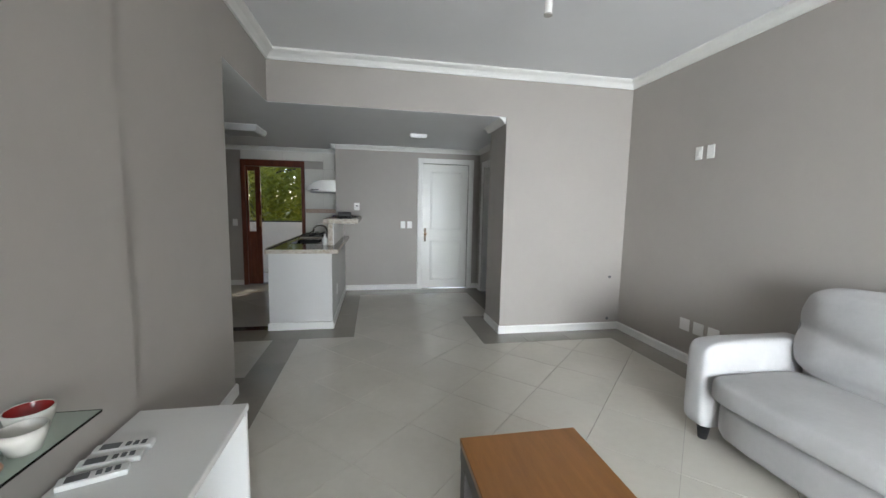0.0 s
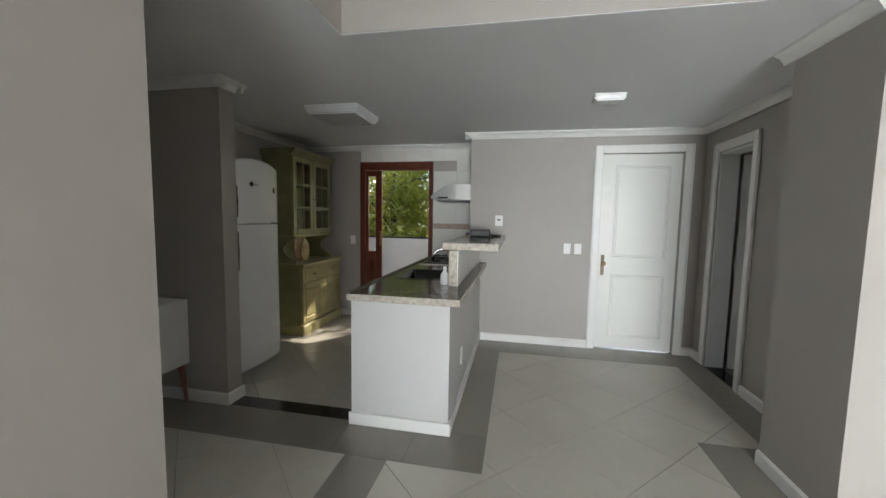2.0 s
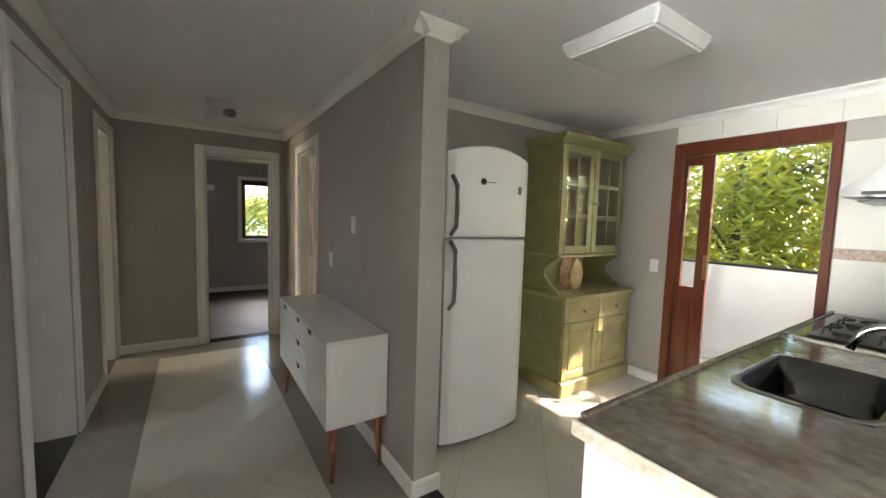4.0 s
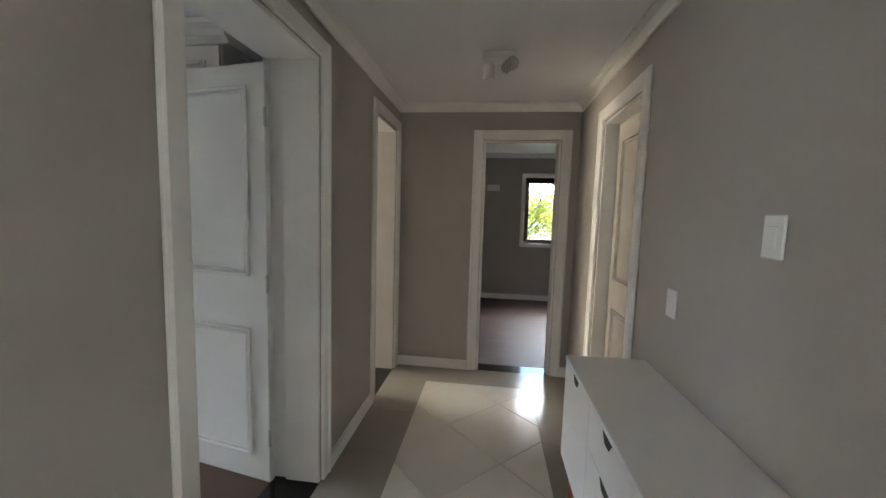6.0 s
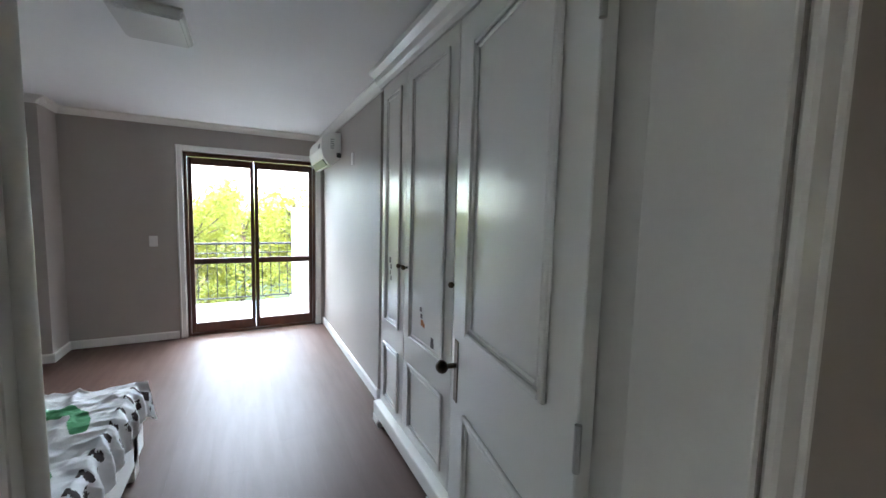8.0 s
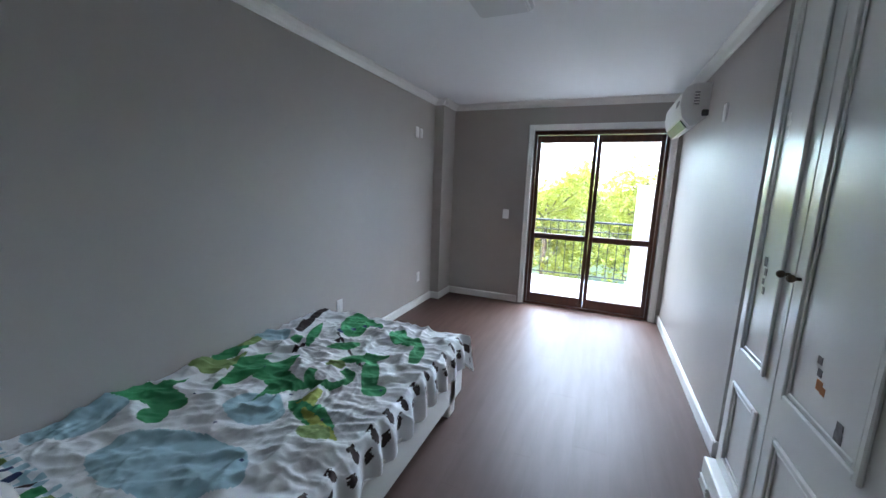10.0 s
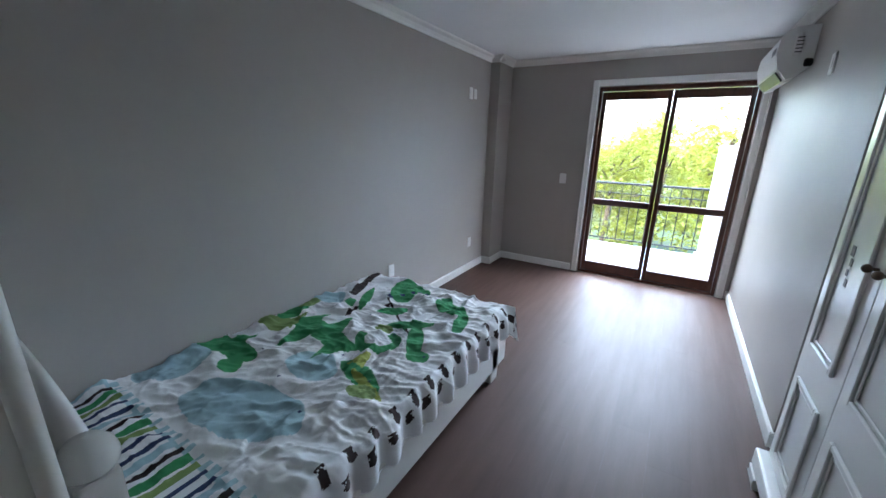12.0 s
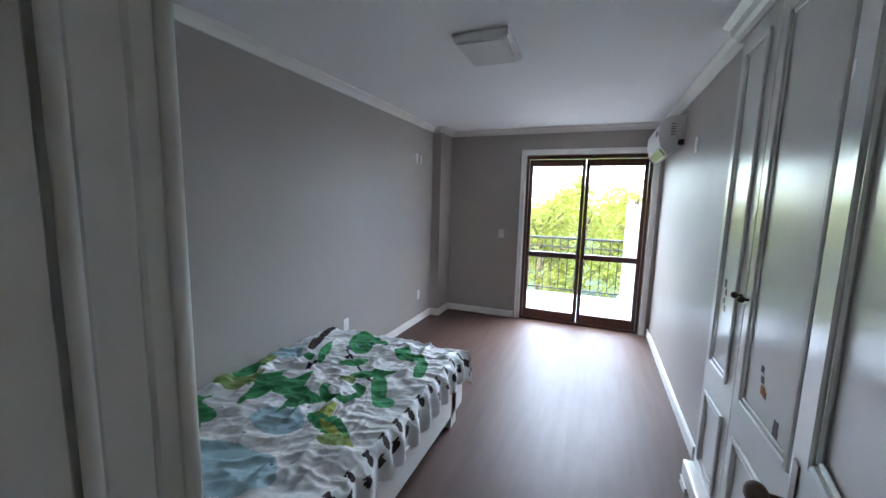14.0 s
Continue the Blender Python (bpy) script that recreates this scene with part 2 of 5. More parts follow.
def wall(name, axis, c0, c1, a0, a1, z0, z1, openings=(), material=None, label="smooth wall painted in matte taupe"):
    """A wall along x or y, c0 to c1 thick, with openings (a, a, z, z) cut through it."""
    bm = bmesh.new()

    def add(u0, u1, w0, w1):
        if u1 - u0 > 1e-4 and w1 - w0 > 1e-4:
            box(*((u0, u1, c0, c1) if axis == "x" else (c0, c1, u0, u1)), w0, w1, bm=bm)
    at = a0
    for o0, o1, oz0, oz1 in sorted(openings):
        add(at, o0, z0, z1), add(o0, o1, z0, oz0), add(o0, o1, oz1, z1)
        at = o1
    add(at, a1, z0, z1)
    return structure(name, bm, material or M_WALL, label, "wall")


# ---- structure ----
LOW, HIGH, BED = 2.34, 2.80, 2.41
wall("wall_living_west", "y", 0.12, 0.515, -3.2, 3.29, 0, 2.95)
wall("wall_living_west_panel", "y", 0.515, 0.54, -3.0, 2.15, 0, 2.80)
wall("wall_living_east", "y", 4.33, 4.5, -3.2, 4.36, 0, 2.95)
wall("wall_living_south", "x", -3.2, -3.0, 0.515, 4.33, 0, 2.95, [(1.1, 3.9, 0, 2.2)])
wall("wall_living_north", "x", 4.36, 4.9, 2.87, 4.5, 0, 2.95, label="smooth wall painted in matte taupe, with two small cable holes")
wall("wall_soffit_north", "x", 4.36, 4.5, 0.515, 2.87, LOW, 2.95, label="taupe upper wall over the opening to the hall")
wall("wall_soffit_west", "y", 0.365, 0.515, 3.29, 4.36, LOW, 2.95, label="taupe upper wall over the opening to the hall")
wall("wall_hall_south", "x", 3.0, 3.25, -3.92, 0.12, 0, 2.6, [(-2.2, -1.385, 0, 2.12), (-3.66, -3.08, 0, 2.10)])
wall("wall_hall_end", "y", -3.92, -3.77, 3.25, 4.79, 0, 2.5, [(3.99, 4.64, 0, 2.04)])
wall("wall_hall_north", "x", 4.80, 4.94, -3.92, -0.615, 0, 2.5, [(-3.12, -2.46, 0, 2.04)])
wall("wall_kitchen_west", "y", -1.65, -1.5, 4.94, 7.37, 0, 2.5)
wall("wall_kitchen_north", "x", 7.37, 7.55, -1.65, 1.06, 0, 2.5, [(-0.69, 0.33, 0, 2.13)])
wall("wall_kitchen_side", "y", 0.90, 1.06, 6.9, 7.37, 0, 2.5)
wall("wall_entry", "x", 6.755, 6.9, 0.90, 3.42, 0, 2.5, [(2.30, 3.08, 0, 2.10)])
wall("wall_entry_east", "y", 3.27, 3.42, 4.9, 6.755, 0, 2.5, [(5.95, 6.48, 0, 2.05)])
wall("wall_bedroom_south", "x", -1.78, -1.58, -3.2, 0.12, 0, 2.6, [(-2.40, -1.00, 0, 2.09)])
wall("wall_bedroom_west", "y", -2.70, -2.505, -1.58, 0.72, 0, 2.6)
wall("wall_bedroom_alcove", "y", -3.2, -3.1, -1.58, 3.0, 0, 2.6)
wall("wall_bedroom_pillar", "x", -1.58, -1.21, 0.005, 0.12, 0, 2.6, label="square taupe pillar in the bedroom corner")
wall("wall_west_room_far", "y", -6.95, -6.8, 2.0, 6.3, 0, 2.6, [(4.62, 6.05, 0.95, 2.03)])
wall("wall_west_room_south", "x", 2.85, 3.0, -6.95, -3.92, 0, 2.6)
wall("wall_west_room_north", "x", 6.3, 6.45, -6.95, -3.77, 0, 2.6)
wall("wall_west_room_east", "y", -3.92, -3.77, 4.94, 6.3, 0, 2.6)
wall("wall_store_north", "x", 5.4, 5.55, -3.77, -1.65, 0, 2.5)
wall("wall_spare_room_south", "x", -1.78, -1.58, -5.4, -3.2, 0, 2.6, [(-4.9, -3.5, 0.85, 2.1)])
wall("wall_spare_room_west", "y", -5.4, -5.25, -1.58, 2.85, 0, 2.6)
wall("wall_shower_east", "y", 4.6, 4.75, 4.9, 7.0, 0, 2.5)
wall("wall_shower_north", "x", 6.9, 7.05, 3.42, 4.75, 0, 2.5)


def ceiling(name, x0, x1, y0, y1, z):
    structure(name, box(x0, x1, y0, y1, z, z + 0.12), M_CEIL, "smooth white plaster ceiling", "ceiling")


ceiling("ceiling_living", 0.515, 4.33, -3.0, 4.36, HIGH)
ceiling("ceiling_hall", -3.77, 0.365, 3.25, 4.80, LOW)
ceiling("ceiling_kitchen", -1.5, 0.90, 4.80, 7.37, LOW)
ceiling("ceiling_passage", 0.365, 0.515, 4.36, 4.80, LOW)
ceiling("ceiling_passage_2", 0.515, 0.90, 4.5, 4.80, LOW)
ceiling("ceiling_entry", 0.90, 2.87, 4.5, 6.755, LOW)
ceiling("ceiling_entry_2", 2.87, 3.27, 4.9, 6.755, LOW)
structure("ceiling_soffit", box(0.37, 0.513, 3.293, 4.498, LOW - 0.005, LOW - 0.001), M_CEIL, "white underside of the soffit", "ceiling")
structure("ceiling_soffit_2", box(0.513, 2.868, 4.363, 4.498, LOW - 0.005, LOW - 0.001), M_CEIL, "white underside of the soffit", "ceiling")
ceiling("ceiling_bedroom", -3.1, 0.12, -1.58, 3.0, BED)
ceiling("ceiling_west_room", -6.8, -3.92, 3.0, 6.3, 2.4)
ceiling("ceiling_store", -3.77, -1.65, 4.94, 6.0, LOW)
ceiling("ceiling_spare_room", -5.25, -3.2, -1.58, 3.0, 2.4)
ceiling("ceiling_shower", 3.42, 4.6, 4.9, 6.9, LOW)
# Unseen slab, added to cut sky and sun on the porch and kitchen.
structure("porch_shade_slab", box(-2.6, 2.6, 7.55, 8.95, 2.4, 2.5), M_OUTW, "plain white unseen slab that shades the porch", "roof")
structure("roof", box(-7.0, 4.8, -1.8, 7.6, 2.97, 3.1), M_OUTW, "plain roof slab", "roof")


def crown_run(bm, axis, a0, a1, c, s, z, size):
    o = [(0, -1), (0.22, -1), (0.3, -0.78), (0.55, -0.45), (0.85, -0.3), (1, -0.2), (1, 0), (0, 0)]
    # along x the outline lies in (y, z); along y in (x, z)
    extrude([(c + s * u * size, z + v * size) for u, v in o], axis, a0, a1, bm)


def crown(name, z, size, runs):
    bm = bmesh.new()
    for r in runs:
        crown_run(bm, *r, z, size)
    return structure(name, bm, M_TRIM, "white plaster crown moulding under the ceiling", "crown moulding")


crown("trim_living_crown", HIGH, 0.085, [("x", 0.515, 4.33, 4.359, -1), ("y", -3.0, 4.36, 0.516, 1), ("y", -3.0, 4.36, 4.329, -1), ("x", 0.515, 4.33, -2.999, 1)])
crown("trim_hall_crown", LOW, 0.065, [("x", -3.77, 0.12, 3.251, 1), ("x", 0.12, 0.36, 3.291, 1), ("y", 3.25, 4.80, -3.769, 1), ("x", -3.77, -0.55, 4.799, -1), ("y", 4.735, 4.94, -0.614, 1)])
crown("trim_kitchen_crown", LOW, 0.065, [("x", -1.5, -0.55, 4.941, 1), ("y", 4.94, 7.37, -1.499, 1), ("x", -1.5, 0.9, 7.369, -1), ("y", 6.69, 7.37, 0.899, -1)])
crown("trim_entry_crown", LOW, 0.065, [("x", 0.835, 3.27, 6.754, -1), ("y", 4.9, 6.755, 3.269, -1), ("x", 2.87, 3.27, 4.901, 1), ("y", 4.38, 4.965, 2.869, -1)])
crown("trim_bedroom_crown", BED, 0.065, [("y", -1.21, 3.0, 0.119, -1), ("x", -0.06, 0.12, -1.209, 1), ("y", -1.58, -1.145, 0.004, -1), ("x", -2.505, 0.005, -1.579, 1), ("y", -1.58, 0.77, -2.504, 1), ("x", -3.1, 0.12, 2.999, -1)])
crown("trim_west_room_crown", 2.4, 0.065, [("y", 3.0, 6.3, -6.799, 1), ("x", -6.8, -3.92, 3.001, 1)])


def skirting(name, runs, h=0.085):
    """Baseboards: runs of (axis, a0, a1, wall face, side into the room)."""
    bm = bmesh.new()
    for axis, a0, a1, c, s in runs:
        extrude([(c, 0), (c + s * 0.016, 0), (c + s * 0.016, h - 0.012), (c + s * 0.006, h), (c, h)], axis, a0, a1, bm)
    return structure(name, bm, M_TRIM, "white baseboard along the foot of the wall", "baseboard")


skirting("baseboard_living", [("y", -3.0, 2.15, 0.541, 1), ("y", 2.15, 3.306, 0.516, 1), ("x", 0.12, 0.531, 3.291, 1), ("x", 2.854, 4.33, 4.359, -1), ("y", -3.0, 4.36, 4.329, -1), ("y", 4.344, 4.9, 2.869, -1)])
skirting("baseboard_hall", [("x", -1.30, 0.12, 3.251, 1), ("x", -3.0, -2.29, 3.251, 1), ("y", 3.25, 3.91, -3.769, 1), ("y", 4.72, 4.8, -3.769, 1), ("x", -2.37, -0.6, 4.799, -1), ("x", -3.77, -3.21, 4.799, -1), ("y", 4.785, 4.955, -0.614, 1)])
skirting("baseboard_kitchen", [("x", -1.5, -0.69, 7.369, -1), ("y", 4.94, 7.37, -1.499, 1)])
skirting("baseboard_entry", [("x", 0.9, 2.22, 6.754, -1), ("x", 3.16, 3.27, 6.754, -1), ("y", 4.9, 5.86, 3.269, -1), ("y", 6.57, 6.755, 3.269, -1)])
skirting("baseboard_bedroom", [("y", -1.21, 3.0, 0.119, -1), ("x", -0.011, 0.12, -1.209, 1), ("y", -1.58, -1.194, 0.004, -1), ("x", -0.92, 0.005, -1.579, 1), ("x", -2.505, -2.48, -1.579, 1), ("y", -1.58, 0.736, -2.504, 1), ("x", -3.1, -2.489, 0.721, 1)])
skirting("baseboard_west_room", [("y", 3.0, 6.3, -6.799, 1), ("x", -6.8, -3.92, 3.001, 1)])


def casing(name, axis, c, s, a0, a1, top, w=0.085, d=0.018, z0=0.0, bottom=False):
    """Door or window trim on a wall face at c: jambs and head, standing proud towards side s. A thing with its parts."""
    t = thing(name, (((a0 + a1) / 2, c, z0) if axis == "x" else (c, (a0 + a1) / 2, z0)), "white painted wooden trim round an opening", "door frame", kind="structure")

    def bar(n, u0, u1, w0, w1, dd):
        f = (c + s * 0.001, c + s * dd)
        bm = box(*((u0, u1, min(f), max(f)) if axis == "x" else (min(f), max(f), u0, u1)), w0, w1, 0.005)
        part(n, bm, M_TRIM, t)
    bar("jamb", a0 - w, a0 - 0.002, z0, top + w, d), bar("jamb", a1 + 0.002, a1 + w, z0, top + w, d), bar("head", a0 - 0.002, a1 + 0.002, top + 0.002, top + w, d)
    bar("bead", a0 - w * 0.95, a0 - w * 0.7, z0, top + w * 0.95, d + 0.007), bar("bead", a1 + w * 0.7, a1 + w * 0.95, z0, top + w * 0.95, d + 0.007)
    if bottom:
        bar("sill", a0 - w, a1 + w, z0 - w, z0 - 0.001, d + 0.01)
    return t


def lining(name, axis, c0, c1, a0, a1, top, th=0.02, material=None):
    """The white boards that line an opening through a wall."""
    t = thing(name, (((a0 + a1) / 2, (c0 + c1) / 2, 0) if axis == "x" else ((c0 + c1) / 2, (a0 + a1) / 2, 0)), "white painted boards lining a doorway", "door frame", kind="structure")
    for n, u0, u1, w0, w1 in (("side", a0 + 0.001, a0 + th, 0, top - 0.001), ("side", a1 - th, a1 - 0.001, 0, top - 0.001), ("head", a0 + th, a1 - th, top - th, top - 0.001)):
        part(n, box(*((u0, u1, c0, c1) if axis == "x" else (c0, c1, u0, u1)), w0, w1, 0.002), material or M_TRIM, t)
    return t


casing("door_frame_1", "x", 6.755, -1, 2.30, 3.08, 2.10)
casing("door_frame_2", "y", 3.27, -1, 5.95, 6.48, 2.05)
lining("door_lining_2", "y", 3.272, 3.43, 5.95, 6.48, 2.05)
casing("door_frame_3", "x", 3.25, 1, -2.2, -1.385, 2.12)
lining("door_lining_3", "x", 3.07, 3.249, -2.2, -1.385, 2.12)
lining("door_lining_4", "x", 2.985, 3.069, -2.2, -1.385, 2.12, th=0.006)
casing("door_frame_4", "x", 3.0, -1, -2.2, -1.412, 2.12, d=0.04)
jb = thing("door_stop", (-1.41, 3.0, 0), "white rebated door stop with rounded beads", "door frame", kind="structure")
part("bead", cyl((-1.4155, 2.964, 0), (-1.4155, 2.964, 2.12), 0.0095, n=16), M_TRIM, jb, smooth=True)
part("board", box(-1.412, -1.3995, 3.0, 3.05, 0, 2.10, 0.004), M_TRIM, jb)
part("bead", cyl((-1.412, 3.058, 0), (-1.412, 3.058, 2.10), 0.008, n=16), M_TRIM, jb, smooth=True)
casing("door_frame_5", "x", 3.25, 1, -3.66, -3.08, 2.10)
lining("door_lining_5", "x", 3.0, 3.249, -3.66, -3.08, 2.10)
casing("door_frame_6", "y", -3.77, 1, 3.99, 4.64, 2.04)
lining("door_lining_6", "y", -3.92, -3.771, 3.99, 4.64, 2.04)
casing("door_frame_7", "x", 4.80, -1, -3.12, -2.46, 2.04)
lining("door_lining_7", "x", 4.801, 4.94, -3.12, -2.46, 2.04)
casing("door_frame_8", "x", -1.58, 1, -2.40, -1.00, 2.09, w=0.065)
casing("window_frame_1", "y", -6.8, 1, 4.62, 6.05, 2.03, w=0.06, z0=0.95, bottom=True)


def turn(bm, m):
    bmesh.ops.transform(bm, matrix=m, verts=bm.verts)
    return bm


def door_leaf(name, m, w, h, label, panels, knob=True, paint=None):
    """A panelled leaf; local x runs from the hinge to the free edge, y through the leaf, z up."""
    t = thing(name, (0, 0, 0), label, "door")
    paint = paint or M_DOOR
    part("leaf", box(0, w, -0.018, 0.018, 0.008, h, 0.003), paint, t)
    for z0, z1 in panels:
        for s in (-1, 1):
            x0, x1 = 0.10, w - 0.135
            # raised moulding, double stepped, with an inner field
            for k, (off, th, dp) in enumerate(((0.0, 0.018, 0.014), (0.024, 0.012, 0.009))):
                bm = bmesh.new()
                a0, a1, b0, b1 = x0 + off, x1 - off, z0 + off, z1 - off
                y0, y1 = sorted((s * 0.018, s * (0.018 + dp)))
                box(a0, a0 + th, y0, y1, b0, b1, 0.004, bm), box(a1 - th, a1, y0, y1, b0, b1, 0.004, bm)
                box(a0 + th, a1 - th, y0, y1, b0, b0 + th, 0.004, bm), box(a0 + th, a1 - th, y0, y1, b1 - th, b1, 0.004, bm)
                part("panel_moulding", bm, paint, t)
    for s in (-1, 1):
        pl = part("lock_plate", box(w - 0.065, w - 0.03, *sorted((s * 0.0185, s * 0.022)), 0.81, 1.03, 0.004), M_BRONZE, t, "aged bronze lock plate")
        bm = cyl((w - 0.048, s * 0.022, 0.94), (w - 0.048, s * 0.06, 0.94), 0.009)
        ball((w - 0.048, s * 0.072, 0.94), 0.027, 14, (1, 0.8, 0.85), bm)
        part("handle", bm, M_BRONZE if knob else M_BRASS, t, "round bronze knob", True)
    for z in (0.25, h / 2, h - 0.25):
        part("hinge", cyl((-0.004, 0.02, z - 0.045), (-0.004, 0.02, z + 0.045), 0.007, n=8), M_STEEL, t)
    t.matrix_basis = m
    return t


door_leaf("door", pose(3.073, 6.80, 0, 0, 0, 180), 0.77, 2.095, "closed white panelled entrance door with a brass handle", [(0.14, 0.82), (1.0, 1.98)], knob=False)
door_leaf("door", pose(-2.152, 3.012, 0, 0, 0, -100), 0.69, 2.08, "open white two-panel bedroom door with bronze knob", [(0.14, 0.81), (1.07, 1.98)])
# Added leaf; the wall's taupe darkens it in place of the doorway's shade.
door_leaf("door", pose(-3.097, 4.905, 0, 0, 0, 0), 0.613, 2.015, "closed leaf added deep in the hall doorway, coloured taupe for its shade", [(0.14, 0.82), (1.0, 1.9)], paint=M_WALL)
door_leaf("door", pose(3.46, 6.46, 0, 0, 0, -12), 0.52, 2.02, "open white door in the dark side doorway", [(0.14, 0.82), (1.0, 1.9)])

# ---- floors ----
structure("floor_living_bed", box(0.285, 4.5, -3.2, -1.78, -0.2, -0.012), M_GROUT, "grey grout bed under the floor tiles", "floor")
structure("floor", box(-7.0, 4.8, -1.78, 7.55, -0.2, -0.012), M_GROUT, "grey grout bed under the floor tiles", "floor")
FIELD = [(0.74, 4.05, -3.0, 4.06), (0.74, 2.61, 4.06, 4.445), (1.29, 2.61, 4.445, 5.05), (1.29, 3.0, 5.05, 6.385)]
HALLF = [(-3.46, 0.48, 3.59, 4.445)]
KITF = [(-1.5, 0.9, 4.94, 7.37)]
H = 0.3435


def clip(poly, r):
    x0, x1, y0, y1 = r
    for ax, v, sg in ((0, x0, 1), (0, x1, -1), (1, y0, 1), (1, y1, -1)):
        res = []
        for i, p in enumerate(poly):
            q = poly[(i + 1) % len(poly)]
            dp, dq = (p[ax] - v) * sg, (q[ax] - v) * sg
            if dp >= 0:
                res.append(p)
            if dp * dq < 0:
                k = dp / (dp - dq)
                res.append((p[0] + (q[0] - p[0]) * k, p[1] + (q[1] - p[1]) * k))
        poly = res
        if len(poly) < 3:
            return []
    return poly


def tile_field(name, rects, label, phase=(1.378, 3.095)):
    t = thing(name, (rects[0][0], rects[0][2], 0), label, "floor tiles", kind="structure")
    x0, x1, y0, y1 = min(r[0] for r in rects), max(r[1] for r in rects), min(r[2] for r in rects), max(r[3] for r in rects)
    g = 0.0016
    for i in range(int((x0 - phase[0]) / H) - 2, int((x1 - phase[0]) / H) + 3):
        for j in range(int((y0 - phase[1]) / H) - 2, int((y1 - phase[1]) / H) + 3):
            if (i + j) % 2:
                cx, cy = phase[0] + i * H, phase[1] + j * H
                k = H - g * 1.4
                dia = [(cx + k, cy), (cx, cy + k), (cx - k, cy), (cx, cy - k)]
                bm = bmesh.new()
                for r in rects:
                    q = clip(dia, r)
                    if len(q) > 2:
                        extrude(q, "z", -0.010, 0.0, bm)
                if len(bm.faces):
                    part("tile", bm, M_TILE, t)
                else:
                    bm.free()
    return t


def strip_tiles(name, rects, material, label, length=0.49):
    """Straight border tiles laid end to end along each strip."""
    t = thing(name, (rects[0][0], rects[0][2], 0), label, "floor tiles", kind="structure")
    for x0, x1, y0, y1 in rects:
        along = (x1 - x0) > (y1 - y0)
        a0, a1 = (x0, x1) if along else (y0, y1)
        n = max(1, round((a1 - a0) / length))
        for k in range(n):
            u0, u1 = a0 + (a1 - a0) * k / n + 0.001, a0 + (a1 - a0) * (k + 1) / n - 0.001
            bm = box(*((u0, u1, y0 + 0.001, y1 - 0.001) if along else (x0 + 0.001, x1 - 0.001, u0, u1)), -0.010, 0.0)
            part("tile", bm, material, t)
    return t


tile_field("floor_living_tiles", FIELD, "glossy beige porcelain tiles laid diagonally")
tile_field("floor_hall_tiles", HALLF, "glossy beige porcelain tiles laid diagonally in the hall", (1.378 - 0.09, 3.095 + 0.06))
tile_field("floor_kitchen_tiles", KITF, "glossy beige porcelain tiles laid diagonally in the kitchen")
strip_tiles("floor_border_tiles", [(0.515, 0.74, -3.0, 3.25), (0.48, 0.74, 3.25, 4.445), (4.05, 4.33, -3.0, 4.36), (2.61, 4.05, 4.06, 4.36), (2.61, 2.87, 4.36, 5.05), (2.87, 3.27, 4.9, 5.05), (3.0, 3.27, 5.05, 6.755),
             (0.9, 3.0, 6.385, 6.755), (1.04, 1.29, 4.80, 6.385), (0.37, 1.29, 4.445, 4.80), (-3.77, 0.37, 4.445, 4.80), (-3.77, -3.46, 3.25, 4.445), (-3.46, 0.48, 3.25, 3.59)],
            M_BORDER, "glossy grey porcelain border tiles")
strip_tiles("floor_thresholds", [(-0.615, 0.37, 4.80, 4.94), (-2.2, -1.385, 3.0, 3.25), (-3.66, -3.08, 3.0, 3.25), (-3.92, -3.77, 3.99, 4.64), (2.30, 3.08, 6.755, 6.9), (3.27, 3.42, 5.95, 6.48), (-3.12, -2.46, 4.80, 4.94), (-0.69, 0.33, 7.37, 7.55)],
            M_BLACK, "polished black granite thresholds", 2)
structure("floor_shower", box(3.42, 4.6, 4.9, 6.9, -0.01, 0.0), M_BORDER, "plain tiled floor", "floor")
structure("floor_store", box(-3.77, -1.65, 4.94, 6.0, -0.01, 0.0), M_BORDER, "plain tiled floor", "floor")


def planks(name, x0, x1, y0, y1, label):
    """Laminate boards that run towards the window."""
    t = thing(name, (x0, y0, 0), label, "wooden floor", kind="structure")
    rg = random.Random(5)
    n = max(1, round((x1 - x0) / 0.19))
    w = (x1 - x0) / n
    for i in range(n):
        at = y0 - rg.random() * 1.2
        while at < y1:
            a, b = max(at, y0), min(at + 1.3, y1)
            if b - a > 0.02:
                part("plank", box(x0 + i * w + 0.0001, x0 + (i + 1) * w - 0.0001, a + 0.0002, b - 0.0002, -0.010, 0.0), M_WOODFLOOR, t)
            at += 1.3
    return t


for nm, q in (("floor_bedroom_underlay", (-3.1, 0.12, -1.58, 3.0)), ("floor_west_room_underlay", (-6.8, -3.92, 3.0, 6.3)), ("floor_spare_room_underlay", (-5.25, -3.2, -1.58, 3.0))):
    structure(nm, box(*q, -0.0118, -0.0102), M_DARKWOOD, "dark underlay beneath the floor planks", "floor")
planks("floor_bedroom_planks", -3.1, 0.12, -1.58, 3.0, "dark brown laminate planks with a satin sheen")
planks("floor_west_room_planks", -6.8, -3.92, 3.0, 6.3, "dark brown laminate planks")
planks("floor_spare_room_planks", -5.25, -3.2, -1.58, 3.0, "dark brown laminate planks")

# ---- glazed doors and windows ----


